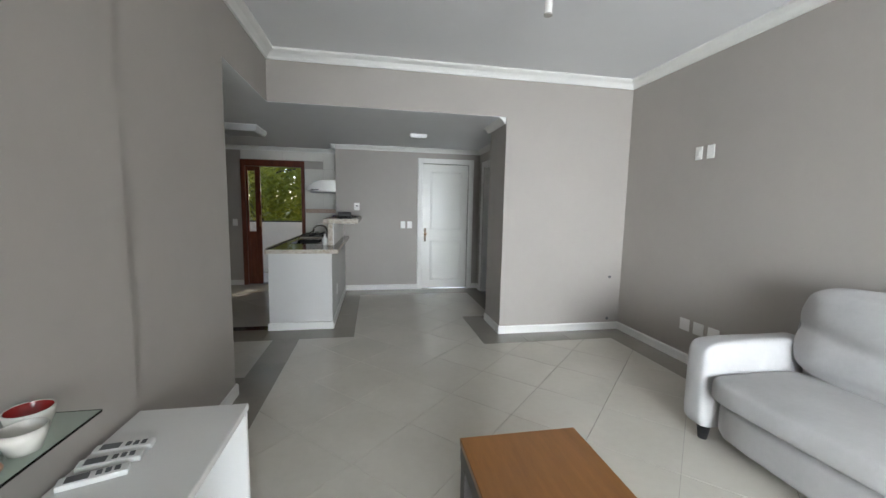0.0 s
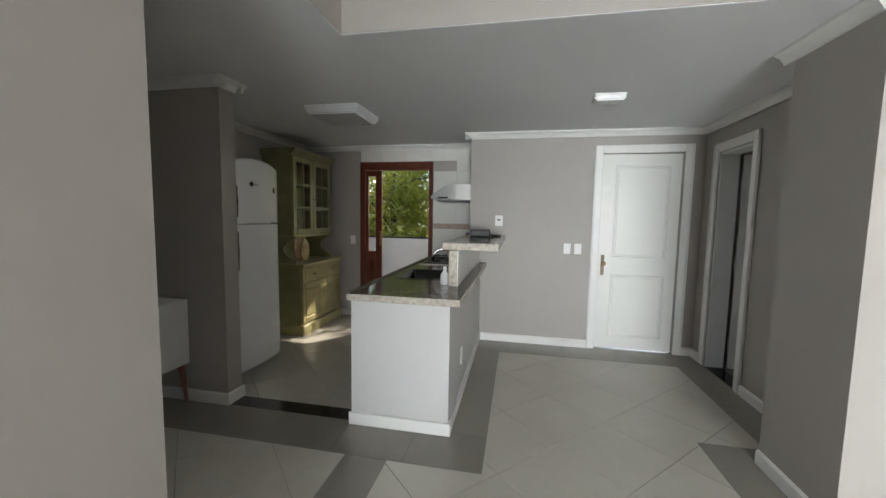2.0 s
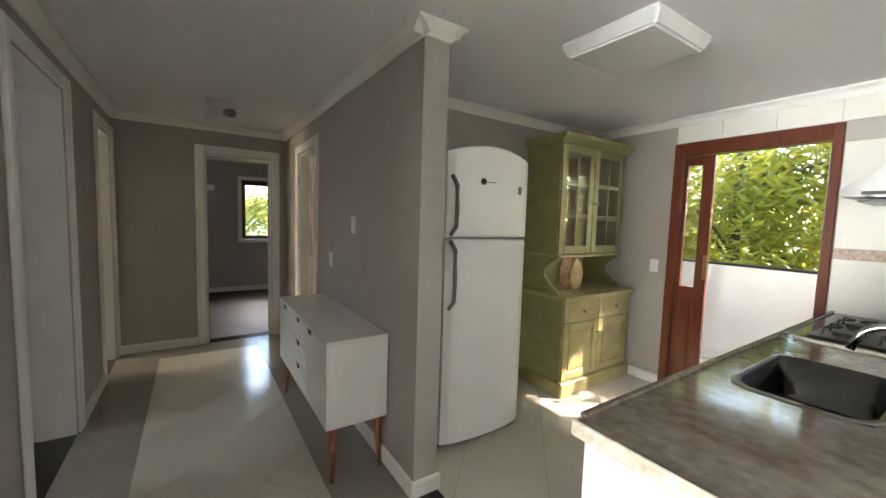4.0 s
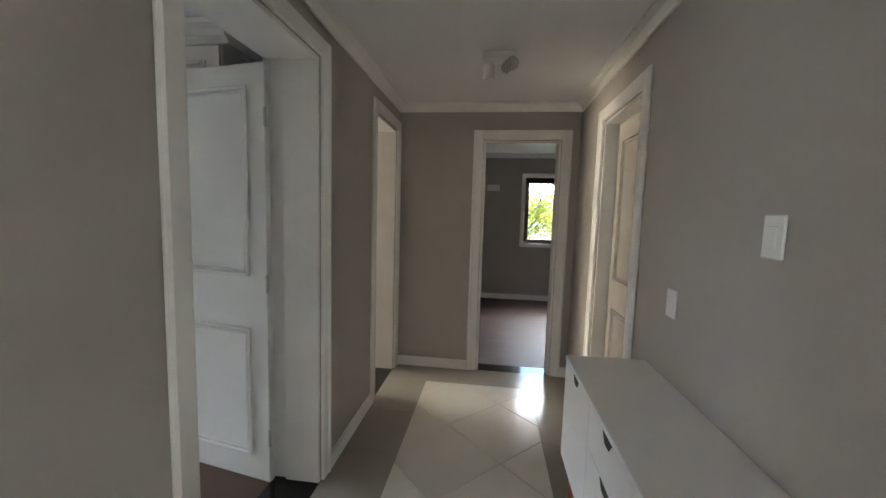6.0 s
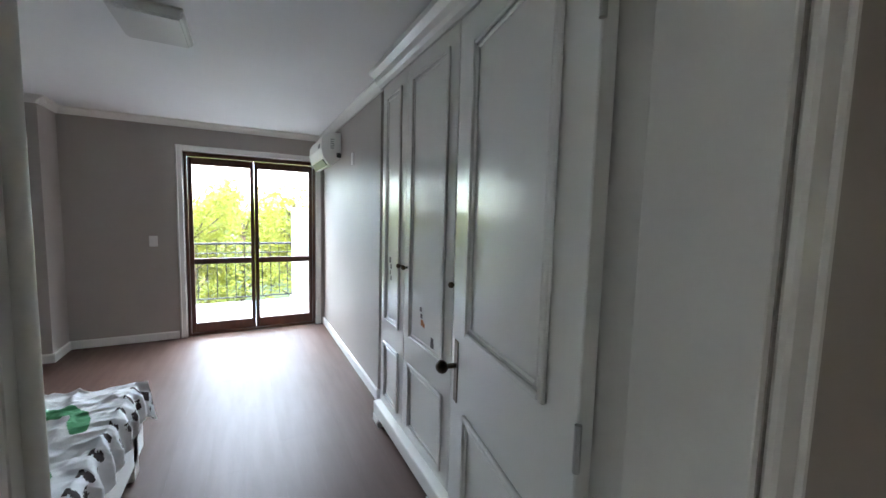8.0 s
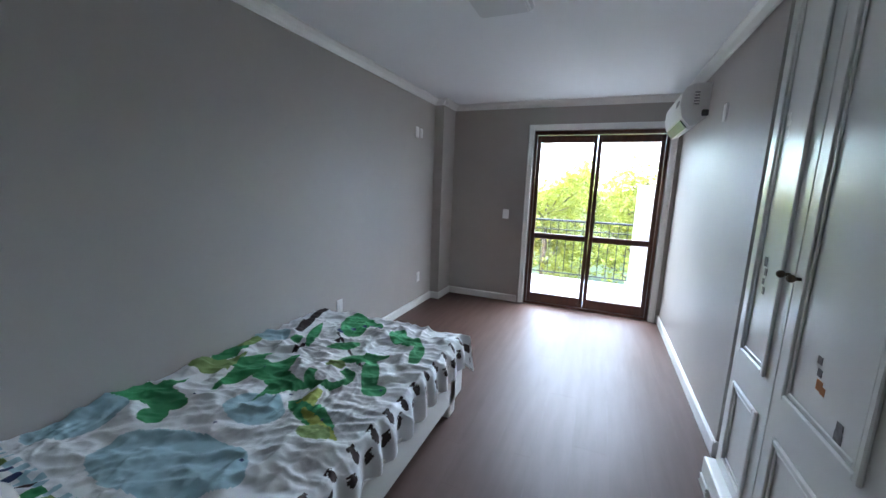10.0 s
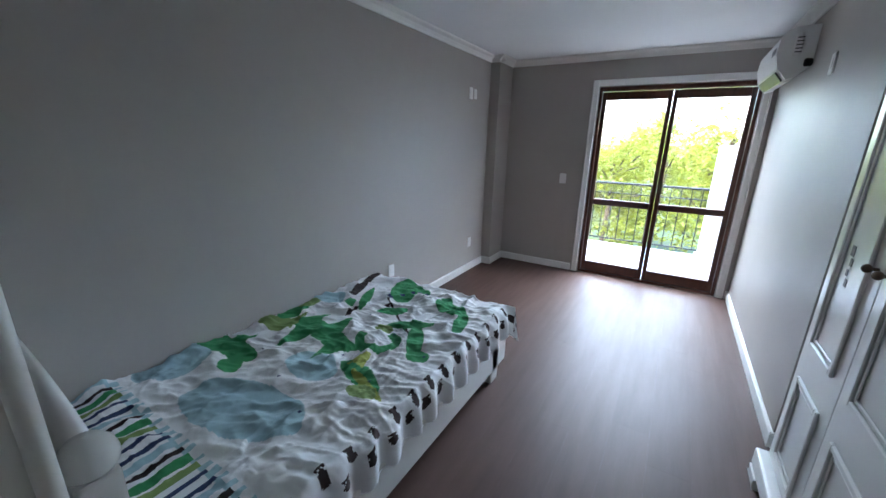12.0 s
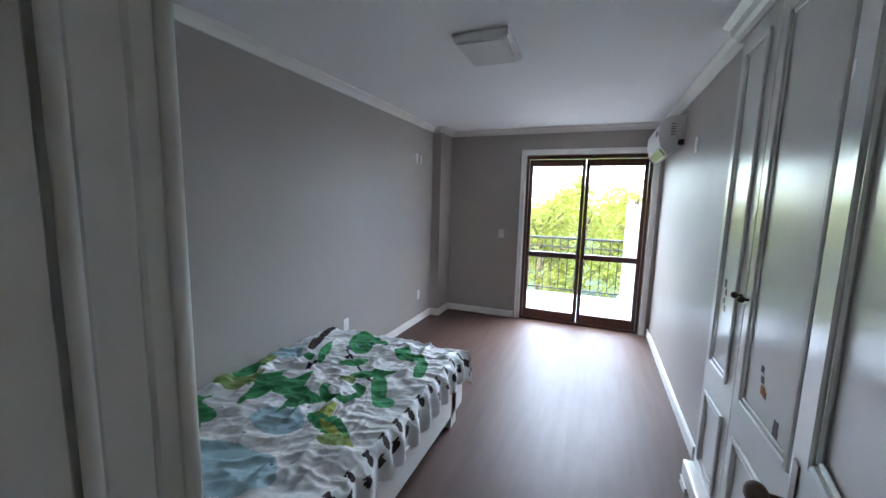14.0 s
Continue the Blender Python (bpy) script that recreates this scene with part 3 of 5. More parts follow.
def french_door(name, x0, x1, y, h, mid, label, material, stiles=0.042, leaves=2):
    """A framed pair of glazed leaves, each with a low and a high pane."""
    t = thing(name, ((x0 + x1) / 2, y, 0), label, "glazed door", kind="structure")
    f = 0.03
    for n, b in (("jamb", (x0, x0 + f, 0, h)), ("jamb", (x1 - f, x1, 0, h)), ("head", (x0 + f, x1 - f, h - 0.045, h)), ("threshold", (x0 + f, x1 - f, 0.0, 0.03))):
        part(n, box(b[0], b[1], y - 0.07, y + 0.03, b[2], b[3], 0.004), material, t)
    w = (x1 - x0 - 2 * f) / leaves
    for i in range(leaves):
        a, b = x0 + f + i * w + 0.002, x0 + f + (i + 1) * w - 0.002
        bm = box(a, a + stiles, y - 0.04, y, 0.03, h - 0.05, 0.004)
        for (u0, u1, w0, w1) in ((b - stiles, b, 0.03, h - 0.05), (a + stiles, b - stiles, 0.03, 0.14), (a + stiles, b - stiles, mid - 0.033, mid + 0.033), (a + stiles, b - stiles, h - 0.13, h - 0.05)):
            box(u0, u1, y - 0.04, y, w0, w1, 0.004, bm)
        leaf = part("leaf", bm, material, t)
        for w0, w1 in ((0.14, mid - 0.033), (mid + 0.033, h - 0.13)):
            p = part("pane", box(a + stiles - 0.005, b - stiles + 0.005, y - 0.023, y - 0.018, w0 - 0.005, w1 + 0.005), M_GLASS, leaf)
            p.visible_shadow = False
    part("lock", box((x0 + x1) / 2 - 0.05, (x0 + x1) / 2 - 0.02, y, y + 0.012, 1.0, 1.14, 0.003), M_BRONZE, t)
    return t


french_door("door_balcony_1", -2.395, -1.005, -1.62, 2.085, 0.86, "dark varnished wooden balcony door with four glass panes", M_DARKWOOD)
french_door("door_balcony_2", 1.105, 3.895, -3.12, 2.195, 0.86, "dark varnished wooden living room balcony doors", M_DARKWOOD, leaves=4)


def sash(name, axis, c, a0, a1, z0, z1, label, material, panes=2, f=0.06):
    t = thing(name, ((c, (a0 + a1) / 2, z0) if axis == "y" else ((a0 + a1) / 2, c, z0)), label, "window", kind="structure")

    def b(u0, u1, w0, w1, d0, d1, bev=0.003):
        return box(*((c + d0, c + d1, u0, u1) if axis == "y" else (u0, u1, c + d0, c + d1)), w0, w1, bev)
    for n, r in (("jamb", (a0, a0 + f, z0, z1)), ("jamb", (a1 - f, a1, z0, z1)), ("head", (a0 + f, a1 - f, z1 - f * 1.5, z1)), ("sill", (a0 + f, a1 - f, z0, z0 + f))):
        part(n, b(*r, -0.04, 0.04), material, t)
    w = (a1 - a0 - 2 * f) / panes
    for i in range(panes):
        u0, u1 = a0 + f + i * w, a0 + f + (i + 1) * w
        if i:
            part("mullion", b(u0 - 0.025, u0 + 0.025, z0 + f, z1 - f * 1.5, -0.03, 0.03), material, t)
        p = part("pane", b(u0, u1, z0 + f, z1 - f * 1.5, -0.003, 0.003, 0), M_GLASS, t)
        p.visible_shadow = False
    return t


sash("window_1", "y", -6.87, 4.625, 6.045, 0.955, 2.025, "dark wooden two-pane window with white trim", M_DARKWOOD)
sash("window_2", "x", -1.68, -4.895, -3.505, 0.855, 2.095, "dark wooden two-pane window", M_DARKWOOD)

# kitchen door: frame, half-open leaf with a narrow pane, and the pane beside it
kd = thing("door_kitchen", (-0.18, 7.4, 0), "red-brown varnished wooden kitchen door standing open to a service porch", "glazed door", kind="structure")
for n, b in (("jamb", (-0.688, -0.62, 0, 2.125)), ("jamb", (0.275, 0.328, 0, 2.125)), ("head", (-0.62, 0.275, 2.02, 2.125))):
    part(n, box(b[0], b[1], 7.345, 7.46, b[2], b[3], 0.005), M_REDWOOD, kd)
bm = box(-0.615, -0.585, 7.38, 7.42, 0.01, 2.015, 0.004)
for b in ((-0.475, -0.39, 0.01, 2.015), (-0.585, -0.475, 0.01, 0.92), (-0.585, -0.475, 1.94, 2.015)):
    box(b[0], b[1], 7.38, 7.42, b[2], b[3], 0.004, bm)
leaf = part("leaf", bm, M_REDWOOD, kd)
part("pane", box(-0.59, -0.47, 7.398, 7.402, 0.915, 1.945), M_GLASS, leaf).visible_shadow = False
part("lower_panel", box(-0.57, -0.49, 7.368, 7.379, 0.15, 0.8, 0.006), M_REDWOOD, leaf)
part("lock_plate", box(-0.415, -0.39, 7.37, 7.379, 1.0, 1.2, 0.003), M_BRASS, leaf)
part("keeper", ball((-0.40, 7.366, 1.62), 0.012), M_BLACKPL, leaf)

# wall tiles of the kitchen
wt = thing("wall_kitchen_tiling", (0.6, 7.365, 0), "glossy white wall tiles with a brown mosaic band", "wall tiles", kind="structure")
T = 0.33
rows = [(0.0, 0.42), (0.42, 0.84), (0.84, 1.25), (1.32, 1.66), (1.66, 2.0), (2.0, 2.335)]
for z0, z1 in rows:
    for k in range(5):
        x0, x1 = -0.68 + k * T, -0.68 + (k + 1) * T
        for a, b in ([(max(x0, 0.335), x1)] if z1 < 2.1 else [(x0, x1)]):
            b = min(b, 0.897)
            if b - a > 0.03:
                part("tile", box(a + 0.001, b - 0.001, 7.362, 7.3695, max(z0, 2.132 if a < 0.33 else z0) + 0.001, z1 - 0.001, 0.001), M_WTILE, wt)
for k in range(2):
    part("band_tile", box(0.336 + k * 0.281, 0.615 + k * 0.281, 7.360, 7.3695, 1.252, 1.318, 0.002), M_BAND, wt, "brown mosaic band tile")

# ---- kitchen ----
cb = thing("kitchen_peninsula", (0.7, 5.7, 0), "white painted peninsula wall under a granite worktop", "kitchen counter")
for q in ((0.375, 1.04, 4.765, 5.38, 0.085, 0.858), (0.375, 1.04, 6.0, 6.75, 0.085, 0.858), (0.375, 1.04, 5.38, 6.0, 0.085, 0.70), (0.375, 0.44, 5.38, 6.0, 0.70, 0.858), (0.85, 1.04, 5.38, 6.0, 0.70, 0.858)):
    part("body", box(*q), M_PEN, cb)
bm = bmesh.new()
box(0.36, 1.056, 4.75, 4.766, 0, 0.085, 0.004, bm), box(1.04, 1.056, 4.766, 6.75, 0, 0.085, 0.004, bm), box(0.376, 1.04, 4.766, 6.75, 0, 0.085, 0, bm)
part("skirting", bm, M_TRIM, cb)
part("outlet", box(1.0402, 1.05, 5.27, 5.34, 0.28, 0.40, 0.003), M_WHITEPL, cb, "white wall outlet")
cw = thing("cabinet", (0.6, 7.0, 0), "kitchen base cabinet under the hob by the wall", "cabinet")
part("body", box(0.375, 0.895, 6.76, 7.36, 0.0, 0.858, 0.003), M_WHITELAC, cw)

wtop = thing("worktop", (0.7, 5.7, 0.86), "polished brown granite worktop with a pale rough edge", "worktop")


SINK = (0.475, 0.81, 5.42, 5.96)
for q in ((0.362, 0.9, 4.742, SINK[2]), (0.362, 0.9, SINK[3], 7.36), (0.362, SINK[0], SINK[2], SINK[3]), (SINK[1], 0.9, SINK[2], SINK[3])):
    part("slab", box(*q, 0.872, 0.899), M_GRANITE_T, wtop)
part("slab", box(0.9, 1.098, 4.742, 6.752, 0.872, 0.899), M_GRANITE_T, wtop)
for b in ((0.352, 1.108, 4.732, 4.742), (1.098, 1.108, 4.742, 6.752), (0.352, 0.362, 4.742, 7.36)):
    part("edge", box(*b, 0.855, 0.899, 0.003), M_GRANITE, wtop, "pale speckled granite edge")
for b in ((0.352, 0.375, 4.765, 7.36), ):
    part("lip", box(*b, 0.899, 0.912, 0.004), M_GRANITE_T, wtop)
part("back_lip", box(0.42, 0.90, 6.32, 6.36, 0.899, 0.912, 0.004), M_GRANITE, wtop)
up = thing("bar_shelf", (1.0, 6.2, 0.9), "raised granite breakfast bar on a granite upright", "bar shelf")
part("upright", box(0.952, 1.012, 5.17, 6.752, 0.9, 1.164, 0.003), M_GRANITE, up)
part("upright_face", box(1.0122, 1.022, 5.18, 6.752, 0.9, 1.164, 0.001), M_WHITELAC, up)
part("top", box(0.905, 1.30, 5.235, 6.752, 1.196, 1.220, 0.002), M_GRANITE_T, up)
part("edge", box(0.895, 1.31, 5.22, 5.235, 1.165, 1.220, 0.004), M_GRANITE, up)
part("edge", box(1.30, 1.31, 5.235, 6.752, 1.165, 1.220, 0.004), M_GRANITE, up)
part("edge", box(0.895, 0.905, 5.235, 6.752, 1.165, 1.220, 0.004), M_GRANITE, up)
part("underside", box(0.906, 1.299, 5.236, 6.752, 1.168, 1.195), M_GRANITE, up)
for y in (5.9, 6.4):
    part("bracket", box(1.023, 1.25, y, y + 0.03, 1.13, 1.1675, 0.004), M_WHITELAC, up)

sk = thing("sink", (0.63, 5.68, 0.9), "stainless steel sink set in the worktop", "sink")
bm = bmesh.new()
x0, x1, y0, y1 = SINK


def rrect(x0, x1, y0, y1, r, z, bm, n=5):
    vs = []
    for cx, cy, a in ((x1 - r, y1 - r, 0), (x0 + r, y1 - r, 90), (x0 + r, y0 + r, 180), (x1 - r, y0 + r, 270)):
        for k in range(n + 1):
            an = radians(a + 90 * k / n)
            vs.append(bm.verts.new((cx + r * math.cos(an), cy + r * math.sin(an), z)))
    return vs


rings = [rrect(x0 - 0.02, x1 + 0.02, y0 - 0.02, y1 + 0.02, 0.09, 0.902, bm), rrect(x0 + 0.004, x1 - 0.004, y0 + 0.004, y1 - 0.004, 0.08, 0.902, bm), rrect(x0 + 0.012, x1 - 0.012, y0 + 0.012, y1 - 0.012, 0.08, 0.76, bm), rrect(x0 + 0.05, x1 - 0.05, y0 + 0.05, y1 - 0.05, 0.04, 0.735, bm)]
for a, b in zip(rings, rings[1:]):
    for i in range(len(a)):
        bm.faces.new((a[i], a[(i + 1) % len(a)], b[(i + 1) % len(a)], b[i]))
bm.faces.new(rings[-1])
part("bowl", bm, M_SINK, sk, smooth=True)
part("drain", cyl((0.63, 5.68, 0.736), (0.63, 5.68, 0.741), 0.04), M_CHROME, sk)
fc = thing("faucet", (0.87, 5.85, 0.9), "chrome kitchen faucet with a high curved spout", "faucet")
part("base", cyl((0.87, 5.85, 0.9), (0.87, 5.85, 0.99), 0.026, 0.022), M_CHROME, fc, smooth=True)
part("spout", tube([(0.87, 5.85, 0.98)] + [(0.87 - 0.09 + 0.09 * math.cos(a), 5.85 - 0.02 * a, 1.03 + 0.085 * math.sin(a)) for a in [k * 0.28 for k in range(10)]] + [(0.69, 5.79, 1.02)], 0.012), M_CHROME, fc, smooth=True)
part("lever", tube([(0.87, 5.85, 0.99), (0.91, 5.80, 1.03), (0.93, 5.77, 1.05)], 0.008), M_CHROME, fc, smooth=True)
for (x, y, h, r, mt, lb) in ((0.91, 5.25, 0.12, 0.032, M_WHITEPL, "white soap bottle beside the sink"), (0.90, 5.62, 0.16, 0.03, M_GREYPL, "grey bottle behind the faucet")):
    b = thing("bottle", (x, y, 0.9), lb, "bottle")
    part("body", lathe([(r * 0.9, 0), (r, 0.01), (r, h * 0.62), (r * 0.55, h * 0.8), (r * 0.35, h * 0.85), (r * 0.35, h), (0.002, h)], (x, y, 0.899), 18), mt, b, smooth=True)
    part("cap", cyl((x, y, 0.899 + h), (x, y, 0.915 + h), r * 0.4), mt, b)
b = thing("bottle", (0.84, 7.15, 0.9), "bottle with a purple cap beside the hob", "bottle")
part("body", lathe([(0.03, 0), (0.032, 0.01), (0.03, 0.25), (0.002, 0.26)], (0.84, 7.1, 0.899), 18), M_WHITEPL, b, smooth=True)
part("cap", cyl((0.84, 7.1, 1.155), (0.84, 7.1, 1.22), 0.032, 0.026), mat("purple_plastic", (0.12, 0.04, 0.3), 0.4), b)
hb = thing("cooktop", (0.64, 6.75, 0.9), "black gas cooktop with cast iron grates", "cooktop")
part("plate", box(0.44, 0.84, 6.45, 7.0, 0.8995, 0.91, 0.004), M_BLACKPL, hb)
for x in (0.55, 0.74):
    for y in (6.58, 6.86):
        part("burner", cyl((x, y, 0.91), (x, y, 0.93), 0.045), M_IRON, hb)
        g = bmesh.new()
        for k in range(4):
            a = k * math.pi / 2 + 0.78
            tube([(x + 0.02 * math.cos(a), y + 0.02 * math.sin(a), 0.95), (x + 0.085 * math.cos(a), y + 0.085 * math.sin(a), 0.95), (x + 0.09 * math.cos(a), y + 0.09 * math.sin(a), 0.91)], 0.006, 6, g)
        part("grate", g, M_IRON, hb)
hd = thing("range_hood", (0.65, 7.1, 1.6), "brushed steel range hood on the tiled wall", "range hood")
bm = extrude([(0.897, 1.60), (0.44, 1.615), (0.435, 1.645), (0.47, 1.68), (0.60, 1.765), (0.68, 1.785), (0.897, 1.785)], "y", 6.78, 7.355)
part("body", bm, M_STEEL, hd)
part("filter", box(0.50, 0.86, 6.83, 7.30, 1.588, 1.5995), M_GREYPL, hd)
part("control", box(0.52, 0.64, 6.772, 6.7795, 1.622, 1.64), M_BLACKPL, hd)
part("duct_collar", cyl((0.82, 7.0, 1.785), (0.82, 7.0, 1.80), 0.06), M_BLACKPL, hd)
rt = thing("router", (1.08, 6.25, 1.22), "small black router box on the bar shelf", "router")
part("case", box(0.98, 1.17, 6.18, 6.31, 1.221, 1.29, 0.012, seg=2), M_BLACKPL, rt)
part("cable", tube([(1.17, 6.25, 1.24), (1.21, 6.28, 1.23), (1.24, 6.25, 1.227), (1.27, 6.35, 1.227), (1.23, 6.40, 1.228), (1.18, 6.36, 1.227)], 0.006, 6), M_BLACKPL, rt)

# fridge
fr = thing("refrigerator", (-1.15, 5.42, 0), "tall white two-door refrigerator with dark grey handles", "refrigerator")
FX = -0.81
part("cabinet", box(-1.47, -0.90, 5.11, 5.74, 0.05, 1.80, 0.01), M_FRIDGE, fr)


def bowed(y0, y1, z0, z1, top_arch=0.0):
    """A door with a bowed front and, on top, an arched edge."""
    bm = bmesh.new()
    n = 14
    cols = []
    for i in range(n + 1):
        u = i / n
        y = y0 + (y1 - y0) * u
        bow = 0.035 * (1 - (2 * u - 1) ** 2) + (0.012 * (1 - abs(2 * u - 1) ** 12))
        zt = z1 + top_arch * (1 - (2 * u - 1) ** 2)
        cols.append([bm.verts.new((FX - 0.085, y, z0)), bm.verts.new((FX - 0.03 + bow, y, z0)), bm.verts.new((FX - 0.03 + bow, y, zt - 0.012)), bm.verts.new((FX - 0.042 + bow, y, zt)), bm.verts.new((FX - 0.085, y, zt))])
    for a, b in zip(cols, cols[1:]):
        for i in range(5):
            bm.faces.new((a[i], b[i], b[(i + 1) % 5], a[(i + 1) % 5]))
    bm.faces.new(cols[0]), bm.faces.new(list(reversed(cols[-1])))
    bmesh.ops.recalc_face_normals(bm, faces=bm.faces)
    return bm


d1 = part("door", bowed(5.105, 5.745, 0.06, 1.315), M_FRIDGE, fr, smooth=False)
d2 = part("freezer_door", bowed(5.105, 5.745, 1.327, 1.82, 0.055), M_FRIDGE, fr)
part("handle", tube([(FX - 0.02, 5.135, 0.90), (FX + 0.03, 5.135, 0.95), (FX + 0.035, 5.135, 1.1), (FX + 0.03, 5.135, 1.25), (FX - 0.02, 5.135, 1.30)], 0.013), M_GREYPL, d1, "dark grey bar handle", True)
part("handle", tube([(FX - 0.02, 5.135, 1.34), (FX + 0.03, 5.135, 1.39), (FX + 0.035, 5.135, 1.5), (FX + 0.03, 5.135, 1.62), (FX - 0.02, 5.135, 1.68)], 0.013), M_GREYPL, d2, "dark grey bar handle", True)
part("badge", cyl((FX + 0.008, 5.335, 1.66), (FX + 0.019, 5.335, 1.66), 0.02, n=16), M_BLACKPL, d2)
part("badge_bar", box(FX + 0.01, FX + 0.0195, 5.36, 5.43, 1.655, 1.66), M_GREYPL, d2)
part("badge", box(FX - 0.01, FX + 0.006, 5.635, 5.665, 1.60, 1.65, 0.003), M_GREYPL, d2)
for y in (5.16, 5.69):
    part("foot", cyl((-0.93, y, 0), (-0.93, y, 0.05), 0.02), M_BLACKPL, fr)
    part("foot", cyl((-1.42, y, 0), (-1.42, y, 0.05), 0.02), M_BLACKPL, fr)

# green dresser
hu = thing("dresser", (-1.2, 6.85, 0), "worn sage green wooden dresser with glazed top doors", "dresser")
HY0, HY1, HF = 6.36, 7.29, -0.965
part("plinth", box(-1.47, HF + 0.025, HY0 - 0.02, HY1 + 0.02, 0, 0.12, 0.01), M_GREENW, hu)
part("base", box(-1.47, HF - 0.018, HY0, HY1, 0.12, 0.80, 0.004), M_GREEN, hu)
part("worktop", box(-1.48, HF + 0.035, HY0 - 0.03, HY1 + 0.03, 0.80, 0.835, 0.012, seg=2), M_GREENW, hu)


def panel_door(parent, name, x, y0, y1, z0, z1, mt, glazed=False, knob_at=None):
    f = 0.065
    bm = bmesh.new()
    for b in ((y0, y0 + f, z0, z1), (y1 - f, y1, z0, z1), (y0 + f, y1 - f, z0, z0 + f), (y0 + f, y1 - f, z1 - f, z1)):
        box(x - 0.018, x, b[0], b[1], b[2], b[3], 0.004, bm)
    d = part(name, bm, mt, parent)
    if glazed:
        part("pane", box(x - 0.011, x - 0.007, y0 + f - 0.004, y1 - f + 0.004, z0 + f - 0.004, z1 - f + 0.004), M_GLASS, d)
        w, h = y1 - y0 - 2 * f, z1 - z0 - 2 * f
        part("glazing_bar", box(x - 0.016, x - 0.002, (y0 + y1) / 2 - 0.009, (y0 + y1) / 2 + 0.009, z0 + f, z1 - f), mt, d)
        for k in (1, 2):
            part("glazing_bar", box(x - 0.015, x - 0.003, y0 + f, y1 - f, z0 + f + h * k / 3 - 0.009, z0 + f + h * k / 3 + 0.009), mt, d)
    else:
        part("field", box(x - 0.014, x - 0.004, y0 + f + 0.015, y1 - f - 0.015, z0 + f + 0.015, z1 - f - 0.015, 0.008), mt, d)
        part("panel", box(x - 0.017, x - 0.012, y0 + f - 0.002, y1 - f + 0.002, z0 + f - 0.002, z1 - f + 0.002), mt, d)
    if knob_at:
        kb = cyl((x, *knob_at), (x + 0.015, *knob_at), 0.006, n=8)
        ball((x + 0.022, *knob_at), 0.013, 10, bm=kb)
        part("knob", kb, M_GREENW, d, smooth=True)
    return d


mid = (HY0 + HY1) / 2
for a, b, ky in ((HY0 + 0.01, mid - 0.003, mid - 0.035), (mid + 0.003, HY1 - 0.01, mid + 0.035)):
    panel_door(hu, "door", HF, a, b, 0.13, 0.60, M_GREENW, False, (ky, 0.5))
    dr = part("drawer", box(HF - 0.018, HF, a, b, 0.615, 0.79, 0.004), M_GREENW, hu)
    part("panel", box(HF + 0.0005, HF + 0.006, a + 0.05, b - 0.05, 0.65, 0.755, 0.005), M_GREENW, dr)
    kb = cyl((HF + 0.006, (a + b) / 2, 0.70), (HF + 0.02, (a + b) / 2, 0.70), 0.006, n=8)
    ball((HF + 0.027, (a + b) / 2, 0.70), 0.013, 10, bm=kb)
    part("knob", kb, M_GREENW, dr, smooth=True)
UF = -1.085
for y in (HY0 + 0.03, HY1 - 0.05):
    o = [(-1.47, 0.835), (UF + 0.02, 0.835)] + [(UF + 0.02 - 0.16 * math.sin(math.pi * k / 10), 0.86 + 0.28 * k / 10) for k in range(11)] + [(UF + 0.02, 1.16), (-1.47, 1.16)]
    part("side_bracket", extrude(o, "y", y, y + 0.022), M_GREEN, hu)
part("back_board", box(-1.475, -1.46, HY0 + 0.03, HY1 - 0.03, 0.835, 2.08), M_GREEN, hu)
for y in (HY0 + 0.03, HY1 - 0.052):
    part("side", box(-1.46, UF - 0.019, y, y + 0.022, 1.16, 2.08, 0.003), M_GREEN, hu)
for z in (1.16, 1.46, 1.76, 2.06):
    part("shelf", box(-1.46, UF - 0.02, HY0 + 0.052, HY1 - 0.052, z, z + 0.02), M_GREEN, hu)
part("lower_moulding", box(-1.46, UF + 0.015, HY0 + 0.02, HY1 - 0.02, 1.135, 1.16, 0.006), M_GREENW, hu)
part("cornice", extrude([(-1.47, 2.08), (UF + 0.01, 2.08), (UF + 0.02, 2.10), (UF + 0.05, 2.12), (UF + 0.06, 2.155), (-1.47, 2.155)], "y", HY0 - 0.01, HY1 + 0.01), M_GREEN, hu)
for a, b, ky in ((HY0 + 0.035, mid - 0.003, mid - 0.03), (mid + 0.003, HY1 - 0.035, mid + 0.03)):
    panel_door(hu, "glazed_door", UF, a, b, 1.17, 2.075, M_GREEN, True, (ky, 1.6))
ag = thing("agate_slice", (-1.2, 6.72, 0.835), "polished brown and cream agate slice standing on the dresser", "ornament")
bm = ball((-1.18, 6.66, 1.0), 0.165, 24, (0.1, 0.8, 1.0))
for v in bm.verts:
    v.co += Vector((0, 1, 0)) * 0.02 * noise.noise(v.co * 9)
part("dark_slab", bm, M_STONE, ag, smooth=True)
bm = ball((-1.155, 6.74, 0.975), 0.14, 24, (0.12, 0.65, 1.0))
for v in bm.verts:
    v.co += Vector((0, 1, 0.3)) * 0.025 * noise.noise(v.co * 11)
part("pale_slab", bm, M_AGATE, ag, smooth=True)


